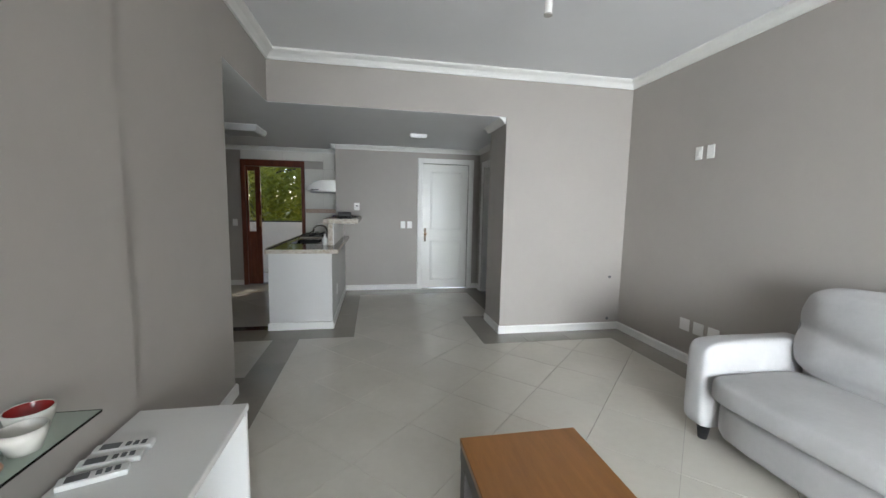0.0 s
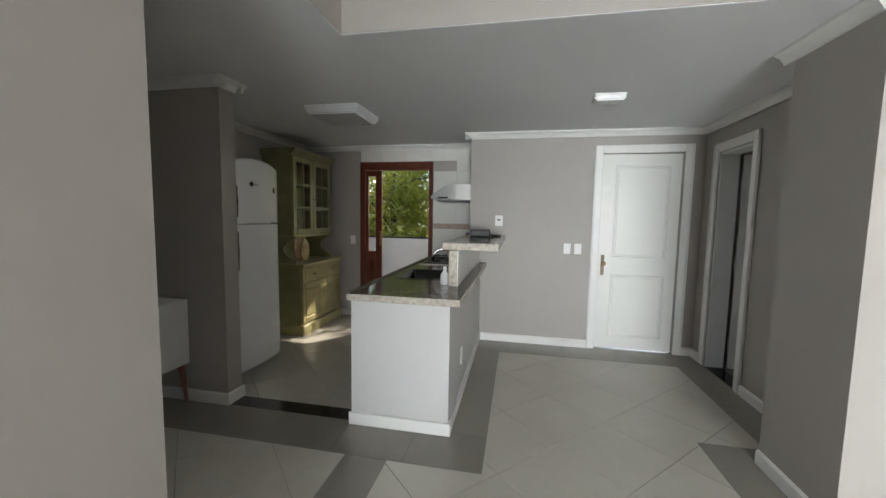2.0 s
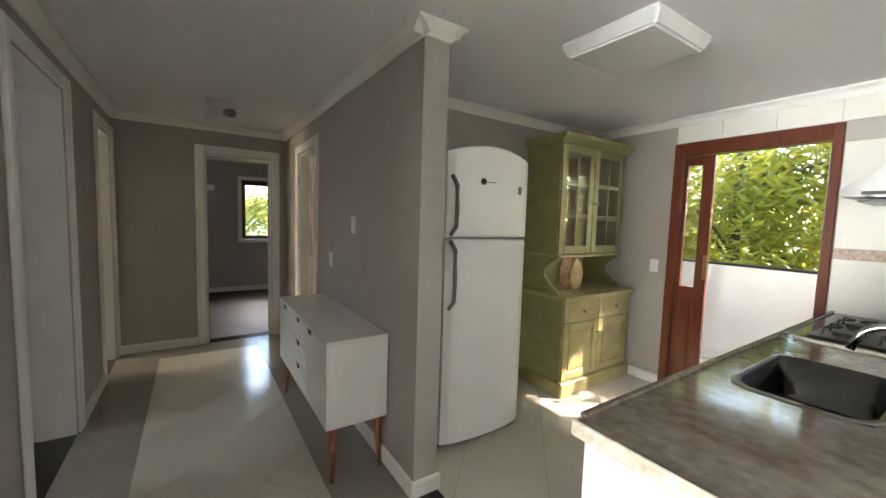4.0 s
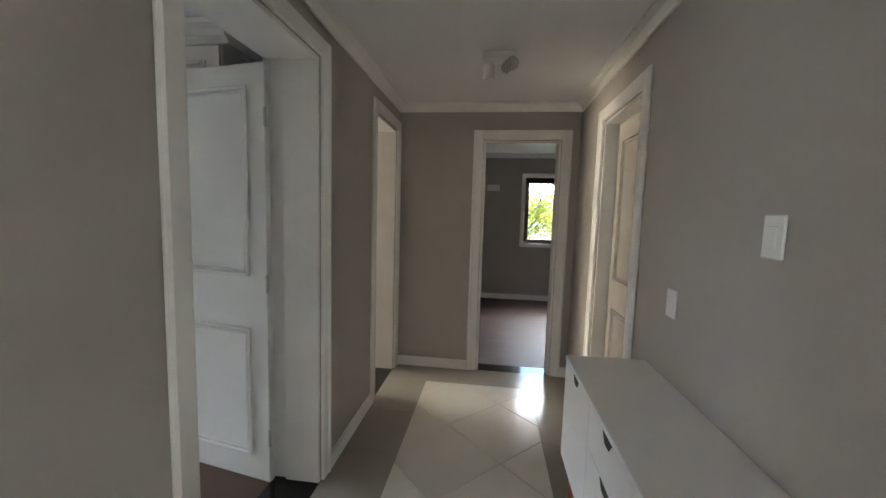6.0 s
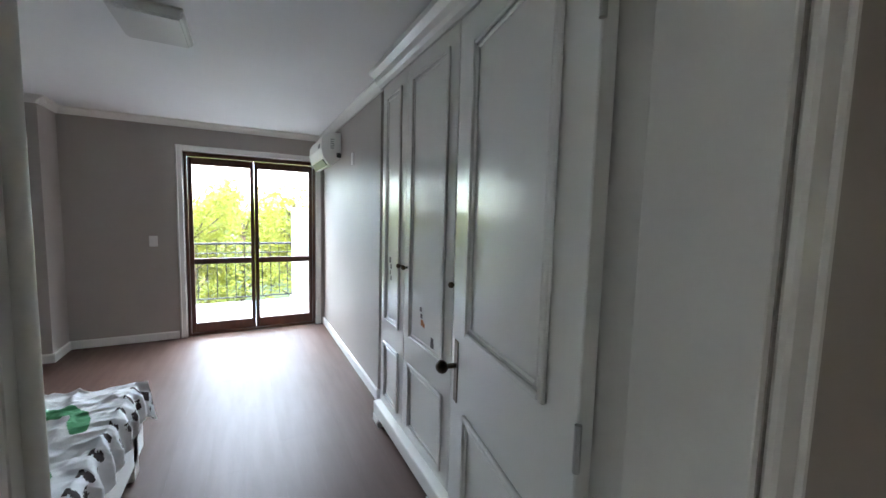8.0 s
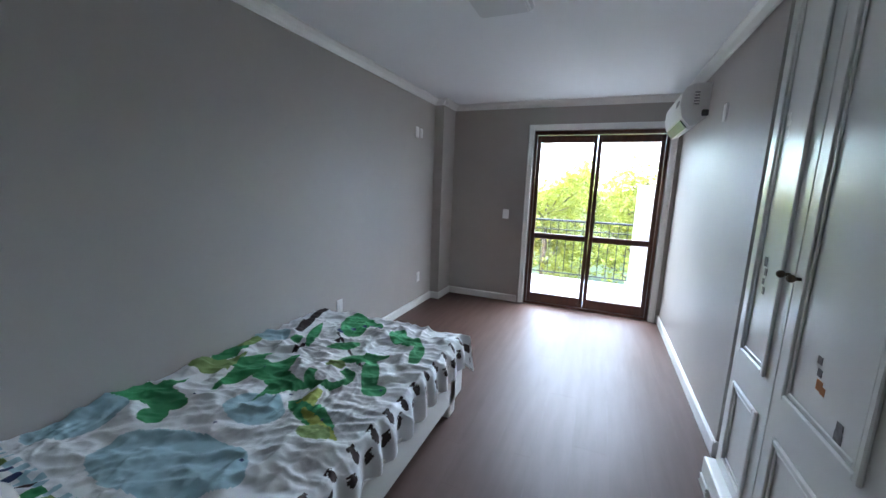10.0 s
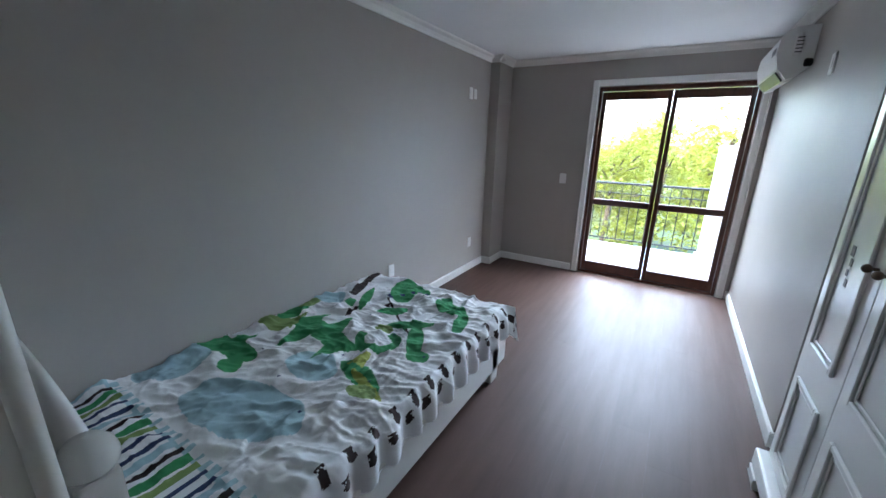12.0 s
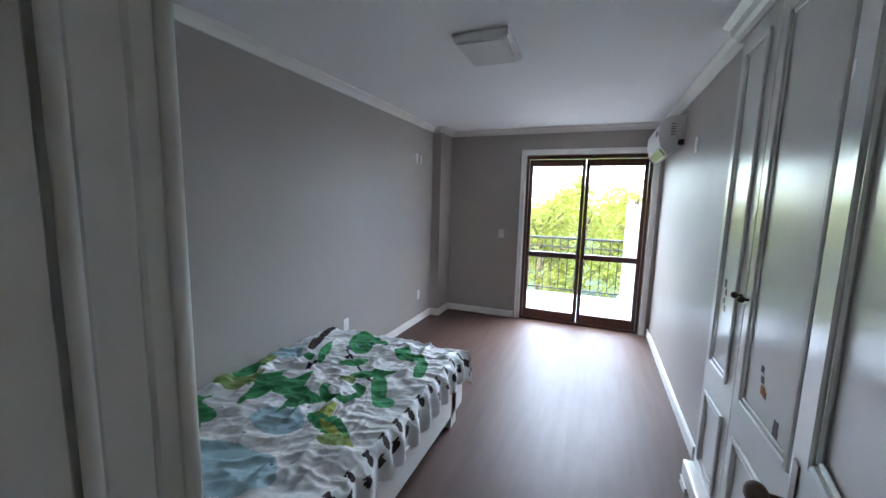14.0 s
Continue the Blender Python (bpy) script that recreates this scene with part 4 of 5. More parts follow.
def plate(name, axis, c, s, a, z, w=0.075, h=0.115, label="white plastic wall switch", holes=1, cat="switch"):
    """A wall plate on the face at c, standing towards side s."""
    t = thing(name, ((a, c, z) if axis == "x" else (c, a, z)), label, cat)

    def b(u0, u1, w0, w1, d0, d1, bv=0.003):
        d = sorted((c + s * d0, c + s * d1))
        return box(*((u0, u1, *d) if axis == "x" else (*d, u0, u1)), w0, w1, bv)
    part("plate", b(a - w / 2, a + w / 2, z - h / 2, z + h / 2, 0.0005, 0.009, 0.004), M_WHITEPL, t)
    part("rocker", b(a - w * 0.22, a + w * 0.22, z - h * 0.24, z + h * 0.24, 0.009, 0.012), M_WHITEPL, t)
    return t


for a in (1.975, 2.087):
    plate("wall_switch", "x", 6.755, -1, a, 1.087)
ip = plate("intercom", "x", 6.755, -1, 1.231, 1.375, 0.085, 0.12, "white intercom plate with a dark display", cat="intercom")
part("display", box(1.215, 1.247, 6.742, 6.7435, 1.375, 1.395), M_GREYPL, ip)
plate("wall_switch", "x", 4.80, -1, -1.51, 1.37, label="white switch on the hall wall")
plate("wall_switch", "x", 4.80, -1, -2.01, 1.08, label="white switch on the hall wall above the sideboard")
plate("wall_switch", "x", 7.37, -1, -0.80, 1.07, label="white switch beside the kitchen door")
plate("wall_switch", "y", 4.33, -1, 3.41, 1.90, label="white plate high on the living room wall")
plate("wall_switch", "y", 4.33, -1, 3.29, 1.90, label="white plate high on the living room wall")
for y in (3.40, 3.25, 3.10):
    plate("wall_outlet", "y", 4.33, -1, y, 0.35, 0.11, 0.11, "white wall outlet low on the living room wall", cat="outlet")
plate("wall_switch", "x", -1.58, 1, -0.717, 1.10, label="white switch beside the balcony door")
plate("wall_switch", "y", 0.12, -1, -0.75, 1.98, label="white plate high on the bedroom wall")
plate("wall_switch", "y", 0.12, -1, -0.85, 1.98, 0.06, 0.1, label="white plate high on the bedroom wall")
plate("wall_outlet", "y", 0.12, -1, -0.85, 0.345, label="white outlet low on the bedroom wall", cat="outlet")
plate("wall_outlet", "y", 0.12, -1, 0.60, 0.40, label="white outlet low on the bedroom wall", cat="outlet")
plate("wall_switch", "y", -2.505, 1, -0.10, 1.965, label="white plate high on the bedroom wall")
plate("wall_outlet", "y", -6.8, 1, 4.1, 1.85, 0.2, 0.1, label="white double plate on the far room wall", cat="outlet")
for z in (0.62, 0.13):
    h = structure("cable_hole_trim", cyl((4.187, 4.3585, z), (4.187, 4.353, z), 0.017, n=12), M_GREYPL, "small dark cable hole in the wall", "cable hole")

# ---- ceiling lights ----


def box_light(name, x, y, z, wx, wy, d, label):
    t = thing(name, (x, y, z), label, "ceiling light")
    part("base", box(x - wx / 2 * 0.96, x + wx / 2 * 0.96, y - wy / 2 * 0.96, y + wy / 2 * 0.96, z - 0.012, z - 0.001), M_WHITEPL, t)
    bm = box(x - wx / 2, x + wx / 2, y - wy / 2, y + wy / 2, z - d, z - 0.012)
    for v in bm.verts:
        if v.co.z < z - d + 0.001:
            v.co.x, v.co.y = x + (v.co.x - x) * 0.88, y + (v.co.y - y) * 0.88
    bmesh.ops.bevel(bm, geom=list(bm.edges), offset=0.01, segments=2, affect="EDGES")
    part("diffuser", bm, M_DIFF, t, smooth=False)
    return t


box_light("ceiling_light", -0.14, 5.72, LOW, 0.50, 0.50, 0.075, "square frosted ceiling light in the kitchen")
box_light("ceiling_light", 2.08, 5.58, LOW, 0.23, 0.14, 0.05, "small white ceiling light in the entry")
box_light("ceiling_light", -1.205, 1.0, BED, 0.32, 0.42, 0.05, "square frosted ceiling light in the bedroom")
ll = thing("pendant_lamp", (2.47, 2.6, HIGH), "slim white tubular pendant under the living room ceiling", "ceiling light")
part("canopy", cyl((2.47, 2.6, HIGH - 0.03), (2.47, 2.6, HIGH - 0.0005), 0.05, n=20), M_WHITEPL, ll)
part("tube", cyl((2.47, 2.6, 2.48), (2.47, 2.6, HIGH - 0.03), 0.022, n=16), M_WHITEPL, ll, smooth=False)
part("rim", cyl((2.47, 2.6, 2.472), (2.47, 2.6, 2.48), 0.024, n=16), M_STEEL, ll)
hl = thing("spot_light", (-2.75, 4.09, LOW), "white ceiling spot light with two swivelling heads", "ceiling light")
part("base", box(-2.80, -2.71, 3.99, 4.19, LOW - 0.045, LOW - 0.0005, 0.004), M_WHITEPL, hl)
for y, q in ((4.03, (-2.72, 4.03, LOW - 0.17)), (4.13, (-2.62, 4.16, LOW - 0.105))):
    part("head", cyl((-2.75, y, LOW - 0.075) if y < 4.1 else (-2.74, y, LOW - 0.085), q, 0.032, 0.036), M_WHITEPL if y < 4.1 else M_STEEL, hl, smooth=False)
    part("arm", cyl((-2.75, y, LOW - 0.045), (-2.75, y, LOW - 0.085), 0.009, n=8), M_WHITEPL, hl)

# ---- hall sideboard ----
sb = thing("sideboard", (-1.6, 4.64, 0), "white sideboard with cut-out drawer pulls on tapered wooden legs", "sideboard")
X0, X1, Y0, Y1 = -2.20, -0.935, 4.448, 4.797
part("body", box(X0, X1, Y0 + 0.017, Y1, 0.29, 0.752, 0.003), M_WHITELAC, sb)
part("top", box(X0 - 0.003, X1 + 0.003, Y0 - 0.002, Y1, 0.753, 0.772, 0.003), M_WHITELAC, sb)
w = (X1 - X0) / 3
for k, (a, b) in enumerate(((X0, X0 + 0.42), (X0 + 0.42, X0 + 0.83), (X0 + 0.83, X1))):
    zs = [(0.292, 0.442), (0.446, 0.596), (0.60, 0.75)] if k == 1 else [(0.292, 0.75)]
    for z0, z1 in zs:
        f = part("drawer" if k == 1 else "door", box(a + 0.002, b - 0.002, Y0, Y0 + 0.016, z0, z1, 0.002), M_WHITELAC, sb)
        px = (a + b) / 2 if k < 2 else a + 0.09
        # Dark plate laid on the front for the shade inside the cut-out.
        part("pull", extrude([(px - 0.045, z1 - 0.001), (px - 0.02, z1 - 0.03), (px + 0.02, z1 - 0.03), (px + 0.045, z1 - 0.001)], "y", Y0 - 0.001, Y0 + 0.003), M_PULL_SHADE, f, "dark plate in place of the shade in a finger pull")
for x, dx in ((X0 + 0.09, -0.03), (X1 - 0.03, 0.03)):
    for y, dy in ((Y0 + 0.05, -0.02), (Y1 - 0.05, 0.01)):
        part("leg", cyl((x + dx, y + dy, 0), (x, y, 0.29), 0.012, 0.022, 14), M_LEGWOOD, sb, "tapered reddish wooden leg", True)

# ---- living room ----
so = thing("sofa", (3.8, 1.4, 0), "light grey upholstered sofa with loose back cushions", "sofa")


def cushion(x0, x1, y0, y1, z0, z1, r=0.06, puff=0.02, tilt=0.0, fold=0.0):
    bm = box(x0, x1, y0, y1, z0, z1)
    bmesh.ops.subdivide_edges(bm, edges=bm.edges[:], cuts=11 if fold else 5, use_grid_fill=True)
    c = Vector(((x0 + x1) / 2, (y0 + y1) / 2, (z0 + z1) / 2))
    hx, hy, hz = (x1 - x0) / 2, (y1 - y0) / 2, (z1 - z0) / 2
    for v in bm.verts:
        d = v.co - c
        u, w_, q = d.x / hx, d.y / hy, d.z / hz
        g = Vector((max(abs(d.x) - (hx - r), 0) * (1 if d.x > 0 else -1), max(abs(d.y) - (hy - r), 0) * (1 if d.y > 0 else -1), max(abs(d.z) - (hz - r), 0) * (1 if d.z > 0 else -1)))
        if g.length > r:
            v.co -= g * (1 - r / g.length)
        v.co += Vector((u * (1 - w_ * w_) * (1 - q * q), w_ * (1 - u * u) * (1 - q * q), q * (1 - u * u) * (1 - w_ * w_))) * puff
        v.co += Vector((1, 1, 1)) * (0.012 if fold else 0.006) * noise.noise(v.co * 7)
        if fold and u < 0:
            v.co.x += fold * math.exp(-((q + 0.1 + 0.12 * math.cos(w_ * 3)) / 0.16) ** 2)
    if tilt:
        bmesh.ops.rotate(bm, cent=(x1, c.y, z0), matrix=Matrix.Rotation(tilt, 3, "Y"), verts=bm.verts)
    return bm


def soft(name, bm, parent, label=""):
    o = part(name, bm, M_FABRIC, parent, label, True)
    s = o.modifiers.new("smooth", "SUBSURF")
    s.levels = s.render_levels = 1
    return o


SF = 3.42
soft("base", cushion(SF + 0.02, 4.25, -0.55, 2.27, 0.07, 0.29, 0.025, 0.004), so)
soft("arm", cushion(SF, 4.22, 2.28, 2.44, 0.07, 0.615, 0.03, 0.006), so)
soft("arm", cushion(SF, 4.22, -0.72, -0.56, 0.07, 0.615, 0.03, 0.006), so)
soft("back", cushion(4.08, 4.27, -0.55, 2.27, 0.25, 0.72, 0.04, 0.01), so)
for a, b in ((1.36, 2.27), (0.41, 1.35), (-0.55, 0.40)):
    soft("seat_cushion", cushion(SF - 0.02, 4.07, a, b, 0.295, 0.445, 0.035, 0.012), so)
    soft("back_cushion", cushion(3.97, 4.11, a + 0.02, b - 0.02, 0.45, 0.93, 0.05, 0.055, 0.16, fold=0.05), so)
for x, y in ((SF + 0.07, 2.33), (4.15, 2.33), (SF + 0.07, -0.64), (4.15, -0.64)):
    part("foot", cyl((x, y, 0), (x, y, 0.075), 0.025, 0.035), M_BLACKPL, so, "black foot")

ct = thing("coffee_table", (2.1, 1.5, 0), "low coffee table with orange-brown wooden top", "coffee table")
part("top", box(1.865, 2.405, 1.05, 1.978, 0.35, 0.381, 0.003), M_TABLE, ct)
part("apron", box(1.868, 2.402, 1.053, 1.975, 0.28, 0.3495, 0.003), M_TABLESIDE, ct)
for x in (1.90, 2.37):
    for y in (1.09, 1.94):
        part("leg", box(x - 0.03, x + 0.03, y - 0.03, y + 0.03, 0, 0.28, 0.004), M_TABLESIDE, ct)

rk = thing("tv_bench", (0.78, 1.2, 0), "white low open bench against the wall", "tv bench")
RZ = 0.53
part("top", box(0.555, 0.968, -0.1, 2.13, RZ - 0.03, RZ, 0.003), M_WHITELAC, rk)
part("bottom", box(0.555, 0.958, -0.08, 2.108, 0.06, 0.085, 0.003), M_WHITELAC, rk)
for y in (2.108, 1.30, 0.45, -0.098):
    part("side", box(0.555, 0.963, y, y + 0.02, 0.0, RZ - 0.0305, 0.003), M_WHITELAC, rk)
part("back", box(0.548, 0.5545, -0.08, 2.12, 0.06, RZ - 0.03), M_WHITELAC, rk)
gs = thing("glass_shelf", (0.62, 1.2, 0.75), "green-edged glass wall shelf", "shelf")
part("pane", box(0.542, 0.695, 0.5, 1.71, 0.75, 0.758), M_GLASSG, gs)
for y in (0.8, 1.5):
    part("bracket", box(0.541, 0.60, y, y + 0.02, 0.735, 0.7495, 0.002), M_CHROME, gs)
for k, y in enumerate((1.86, 1.79, 1.715)):
    r = thing("remote_control", (0.64, y, RZ), "white remote control with a dark button field", "remote control")
    r_m = pose(0.655, y, RZ, 0, 0, 8 + 6 * k)
    bm = turn(box(-0.085, 0.085, -0.023, 0.023, 0.0005, 0.02, 0.006, seg=2), r_m)
    part("case", bm, M_WHITEPL, r)
    part("display", turn(box(-0.065, -0.01, -0.016, 0.016, 0.0205, 0.0215), r_m), M_GREYPL, r)
    for q in range(3):
        part("button", turn(box(0.005 + q * 0.022, 0.02 + q * 0.022, -0.012, 0.012, 0.0205, 0.023, 0.002), r_m), M_GREYPL, r)
for (x, y, s, inner) in ((0.598, 1.60, 1.0, M_RED), (0.648, 1.515, 0.9, M_CUP)):
    c = thing("cup", (x, y, 0.758), "round white ceramic cup with a tilted rim" if inner is M_CUP else "white ceramic cup, red inside", "cup")
    part("body", lathe([(0.02 * s, 0), (0.035 * s, 0.004), (0.047 * s, 0.04 * s), (0.052 * s, 0.07 * s), (0.048 * s, 0.07 * s), (0.043 * s, 0.04 * s)], (x, y, 0.7585), 24), M_CUP, c, smooth=True)
    part("inside", lathe([(0.012 * s, 0.008), (0.04 * s, 0.038 * s), (0.0475 * s, 0.069 * s)], (x, y, 0.7585), 24), inner, c, smooth=True)
c = thing("bowl", (0.63, 1.39, 0.758), "small shallow terracotta bowl", "bowl")
part("body", lathe([(0.03, 0), (0.05, 0.01), (0.06, 0.022), (0.056, 0.022), (0.04, 0.012), (0.002, 0.008)], (0.63, 1.39, 0.7585), 24), M_TERRA, c, smooth=True)

# ---- bedroom ----
WF = -2.435
wd = thing("wardrobe", (-2.75, 1.8, 0), "tall white wooden wardrobe with panelled doors and a deep cornice", "wardrobe")
WY0, WY1 = 0.985, 2.56
part("body", box(-3.05, WF - 0.022, WY0, WY1, 0.08, 2.32, 0.003), M_DOOR, wd)
part("plinth", box(-3.05, WF + 0.045, WY0 - 0.02, WY1 + 0.02, 0.045, 0.135, 0.012, seg=2), M_DOOR, wd)
o = [(-3.07, 2.295), (WF + 0.005, 2.295), (WF + 0.015, 2.315), (WF + 0.035, 2.325), (WF + 0.045, 2.355), (WF + 0.08, 2.372), (WF + 0.085, 2.395), (-3.07, 2.395)]
part("cornice", extrude(o, "y", WY0 - 0.06, WY1 + 0.06), M_DOOR, wd)
for y in (WY0 + 0.05, 1.93, WY1 - 0.06):
    part("foot", extrude([(y - 0.06, 0.045), (y - 0.045, 0.02), (y - 0.07, 0.0), (y + 0.07, 0.0), (y + 0.045, 0.02), (y + 0.06, 0.045)], "x", WF - 0.03, WF + 0.05), M_DOOR, wd)
for a, b, ky in ((WY0 + 0.004, 1.41, 1.375), (1.414, 2.0, 1.455), (2.004, WY1 - 0.004, 2.03)):
    bm = box(WF - 0.02, WF, a, b, 0.14, 2.29, 0.003)
    d = part("door", bm, M_DOOR, wd)
    for z0, z1 in ((0.20, 0.595), (0.74, 2.21)):
        for off, th, dp in ((0.0, 0.022, 0.013), (0.03, 0.012, 0.007)):
            bm = bmesh.new()
            a0, a1, b0, b1 = a + 0.075 + off, b - 0.075 - off, z0 + off, z1 - off
            box(WF, WF + dp, a0, a0 + th, b0, b1, 0.004, bm), box(WF, WF + dp, a1 - th, a1, b0, b1, 0.004, bm)
            box(WF, WF + dp, a0 + th, a1 - th, b0, b0 + th, 0.004, bm), box(WF, WF + dp, a0 + th, a1 - th, b1 - th, b1, 0.004, bm)
            part("panel_moulding", bm, M_DOOR, d)
    kb = cyl((WF, ky, 1.15), (WF + 0.02, ky, 1.15), 0.006, n=8)
    ball((WF + 0.027, ky, 1.15), 0.014, 12, bm=kb)
    part("knob", kb, M_BRONZE, d, "dark metal knob", True)
M_ST1, M_ST2 = mat("sticker_grey", (0.16, 0.14, 0.14), 0.5, var=0.3, scale=60), mat("sticker_orange", (0.55, 0.2, 0.06), 0.5)
st = thing("sticker", (WF, 1.17, 1.1), "small peeling grey stickers on the wardrobe door", "sticker")
for k, (y, z, s) in enumerate(((1.16, 1.16, 0.016), (1.175, 1.12, 0.012), (1.165, 1.08, 0.010), (1.18, 1.045, 0.012))):
    part("piece", box(WF + 0.0006, WF + 0.0016, y - s, y + s, z - s * 1.2, z + s * 1.2), M_ST1, st)
st = thing("sticker", (WF, 1.68, 0.9), "small peeling orange and grey stickers on the wardrobe door", "sticker")
for y, z, s, m_ in ((1.655, 0.95, 0.012, M_ST1), (1.665, 0.915, 0.012, M_ST1), (1.675, 0.88, 0.016, M_ST2), (1.695, 0.872, 0.012, M_ST2), (1.80, 0.82, 0.015, M_ST1), (1.80, 0.79, 0.018, M_ST1)):
    part("piece", box(WF + 0.0006, WF + 0.0016, y - s, y + s, z - s, z + s), m_, st)

ac = thing("air_conditioner", (-2.44, -1.1, 2.05), "white split air conditioner high on the bedroom wall", "air conditioner")
o = [(-2.502, 2.04), (-2.43, 1.97), (-2.385, 1.955), (-2.325, 2.03), (-2.305, 2.12), (-2.31, 2.21), (-2.335, 2.255), (-2.385, 2.28), (-2.502, 2.285)]
part("case", extrude(o, "y", -1.42, -0.60), M_WHITEPL, ac)
part("outlet", extrude([(-2.377, 1.956), (-2.331, 2.014), (-2.324, 2.008), (-2.37, 1.950)], "y", -1.36, -0.66), M_GREYPL, ac)
part("flap", extrude([(-2.425, 1.966), (-2.383, 1.951), (-2.381, 1.943), (-2.424, 1.957)], "y", -1.36, -0.66), M_WHITEPL, ac, "white swing flap")
part("side_cap", box(-2.42, -2.385, -0.5995, -0.592, 2.10, 2.24, 0.004), M_WHITEPL, ac)
for k in range(5):
    part("vent_slot", box(-2.43, -2.395, -0.5918, -0.590, 2.12 + 0.022 * k, 2.128 + 0.022 * k), M_GREYPL, ac)
part("display", box(-2.3085, -2.304, -0.80, -0.68, 2.13, 2.17), M_GREYPL, ac)
part("end_plug", box(-2.502, -2.455, -0.5995, -0.58, 2.03, 2.08, 0.008), M_BLACKPL, ac, "black corner plug")
part("pipe_cover", box(-2.502, -2.47, -1.575, -1.425, 2.2, 2.27, 0.004), M_WHITEPL, ac)

# bed
bd = thing("bed", (-0.36, 1.8, 0), "white wooden single bed with a headboard", "bed")
BX0, BX1, BY0, BY1 = -1.06, 0.105, 0.80, 2.87
part("side_rail", box(BX0, BX0 + 0.03, BY0 + 0.04, BY1 - 0.05, 0.08, 0.27, 0.008), M_DOOR, bd)
part("side_rail", box(BX1 - 0.03, BX1, BY0 + 0.04, BY1 - 0.05, 0.08, 0.27, 0.008), M_DOOR, bd)
part("foot_rail", box(BX0 + 0.03, BX1 - 0.03, BY0 + 0.03, BY0 + 0.06, 0.08, 0.27, 0.008), M_DOOR, bd)
part("mattress", box(BX0 + 0.03, BX1 - 0.005, BY0 + 0.07, BY1 - 0.06, 0.20, 0.425, 0.04, seg=3), M_SHEET, bd)
crest = [(BX0 + 0.05 + (BX1 - BX0 - 0.10) * k / 24, 0.93 + 0.10 * math.sin(math.pi * k / 24) ** 0.7) for k in range(25)]
part("headboard", extrude([(BX0 + 0.05, 0.25)] + crest + [(BX1 - 0.05, 0.25)], "y", BY1 - 0.012, BY1 + 0.022), M_DOOR, bd, "white arched headboard")
part("top_rail", tube([(x, BY1 + 0.005, z) for x, z in crest], 0.026, 12), M_DOOR, bd, smooth=True)
for x in (BX0 + 0.035, BX1 - 0.035):
    post = part("post", box(x - 0.035, x + 0.035, BY1 - 0.035, BY1 + 0.035, 0, 0.90, 0.008, seg=2), M_DOOR, bd, "square white post with a rounded cap")
    part("cap", lathe([(0.036, 0), (0.045, 0.012), (0.047, 0.03), (0.042, 0.05), (0.028, 0.066), (0.002, 0.072)], (x, BY1, 0.901), 24), M_DOOR, post, smooth=True)
    part("leg", box(x - 0.035, x + 0.035, 0.96, 1.06, 0, 0.26, 0.008), M_DOOR, bd)

M_G1 = mat("green_print", (0.06, 0.32, 0.12), 0.85, var=0.1, scale=10)
M_G2 = mat("olive_print", (0.25, 0.36, 0.12), 0.85, var=0.1, scale=10)
M_BR = mat("dark_brown_print", (0.035, 0.02, 0.02), 0.85)
M_LB = mat("pale_blue_print", (0.42, 0.60, 0.66), 0.85, var=0.08, scale=8)
M_NV = mat("navy_print", (0.03, 0.05, 0.14), 0.85)
M_YG = mat("yellow_green_print", (0.42, 0.48, 0.10), 0.85)
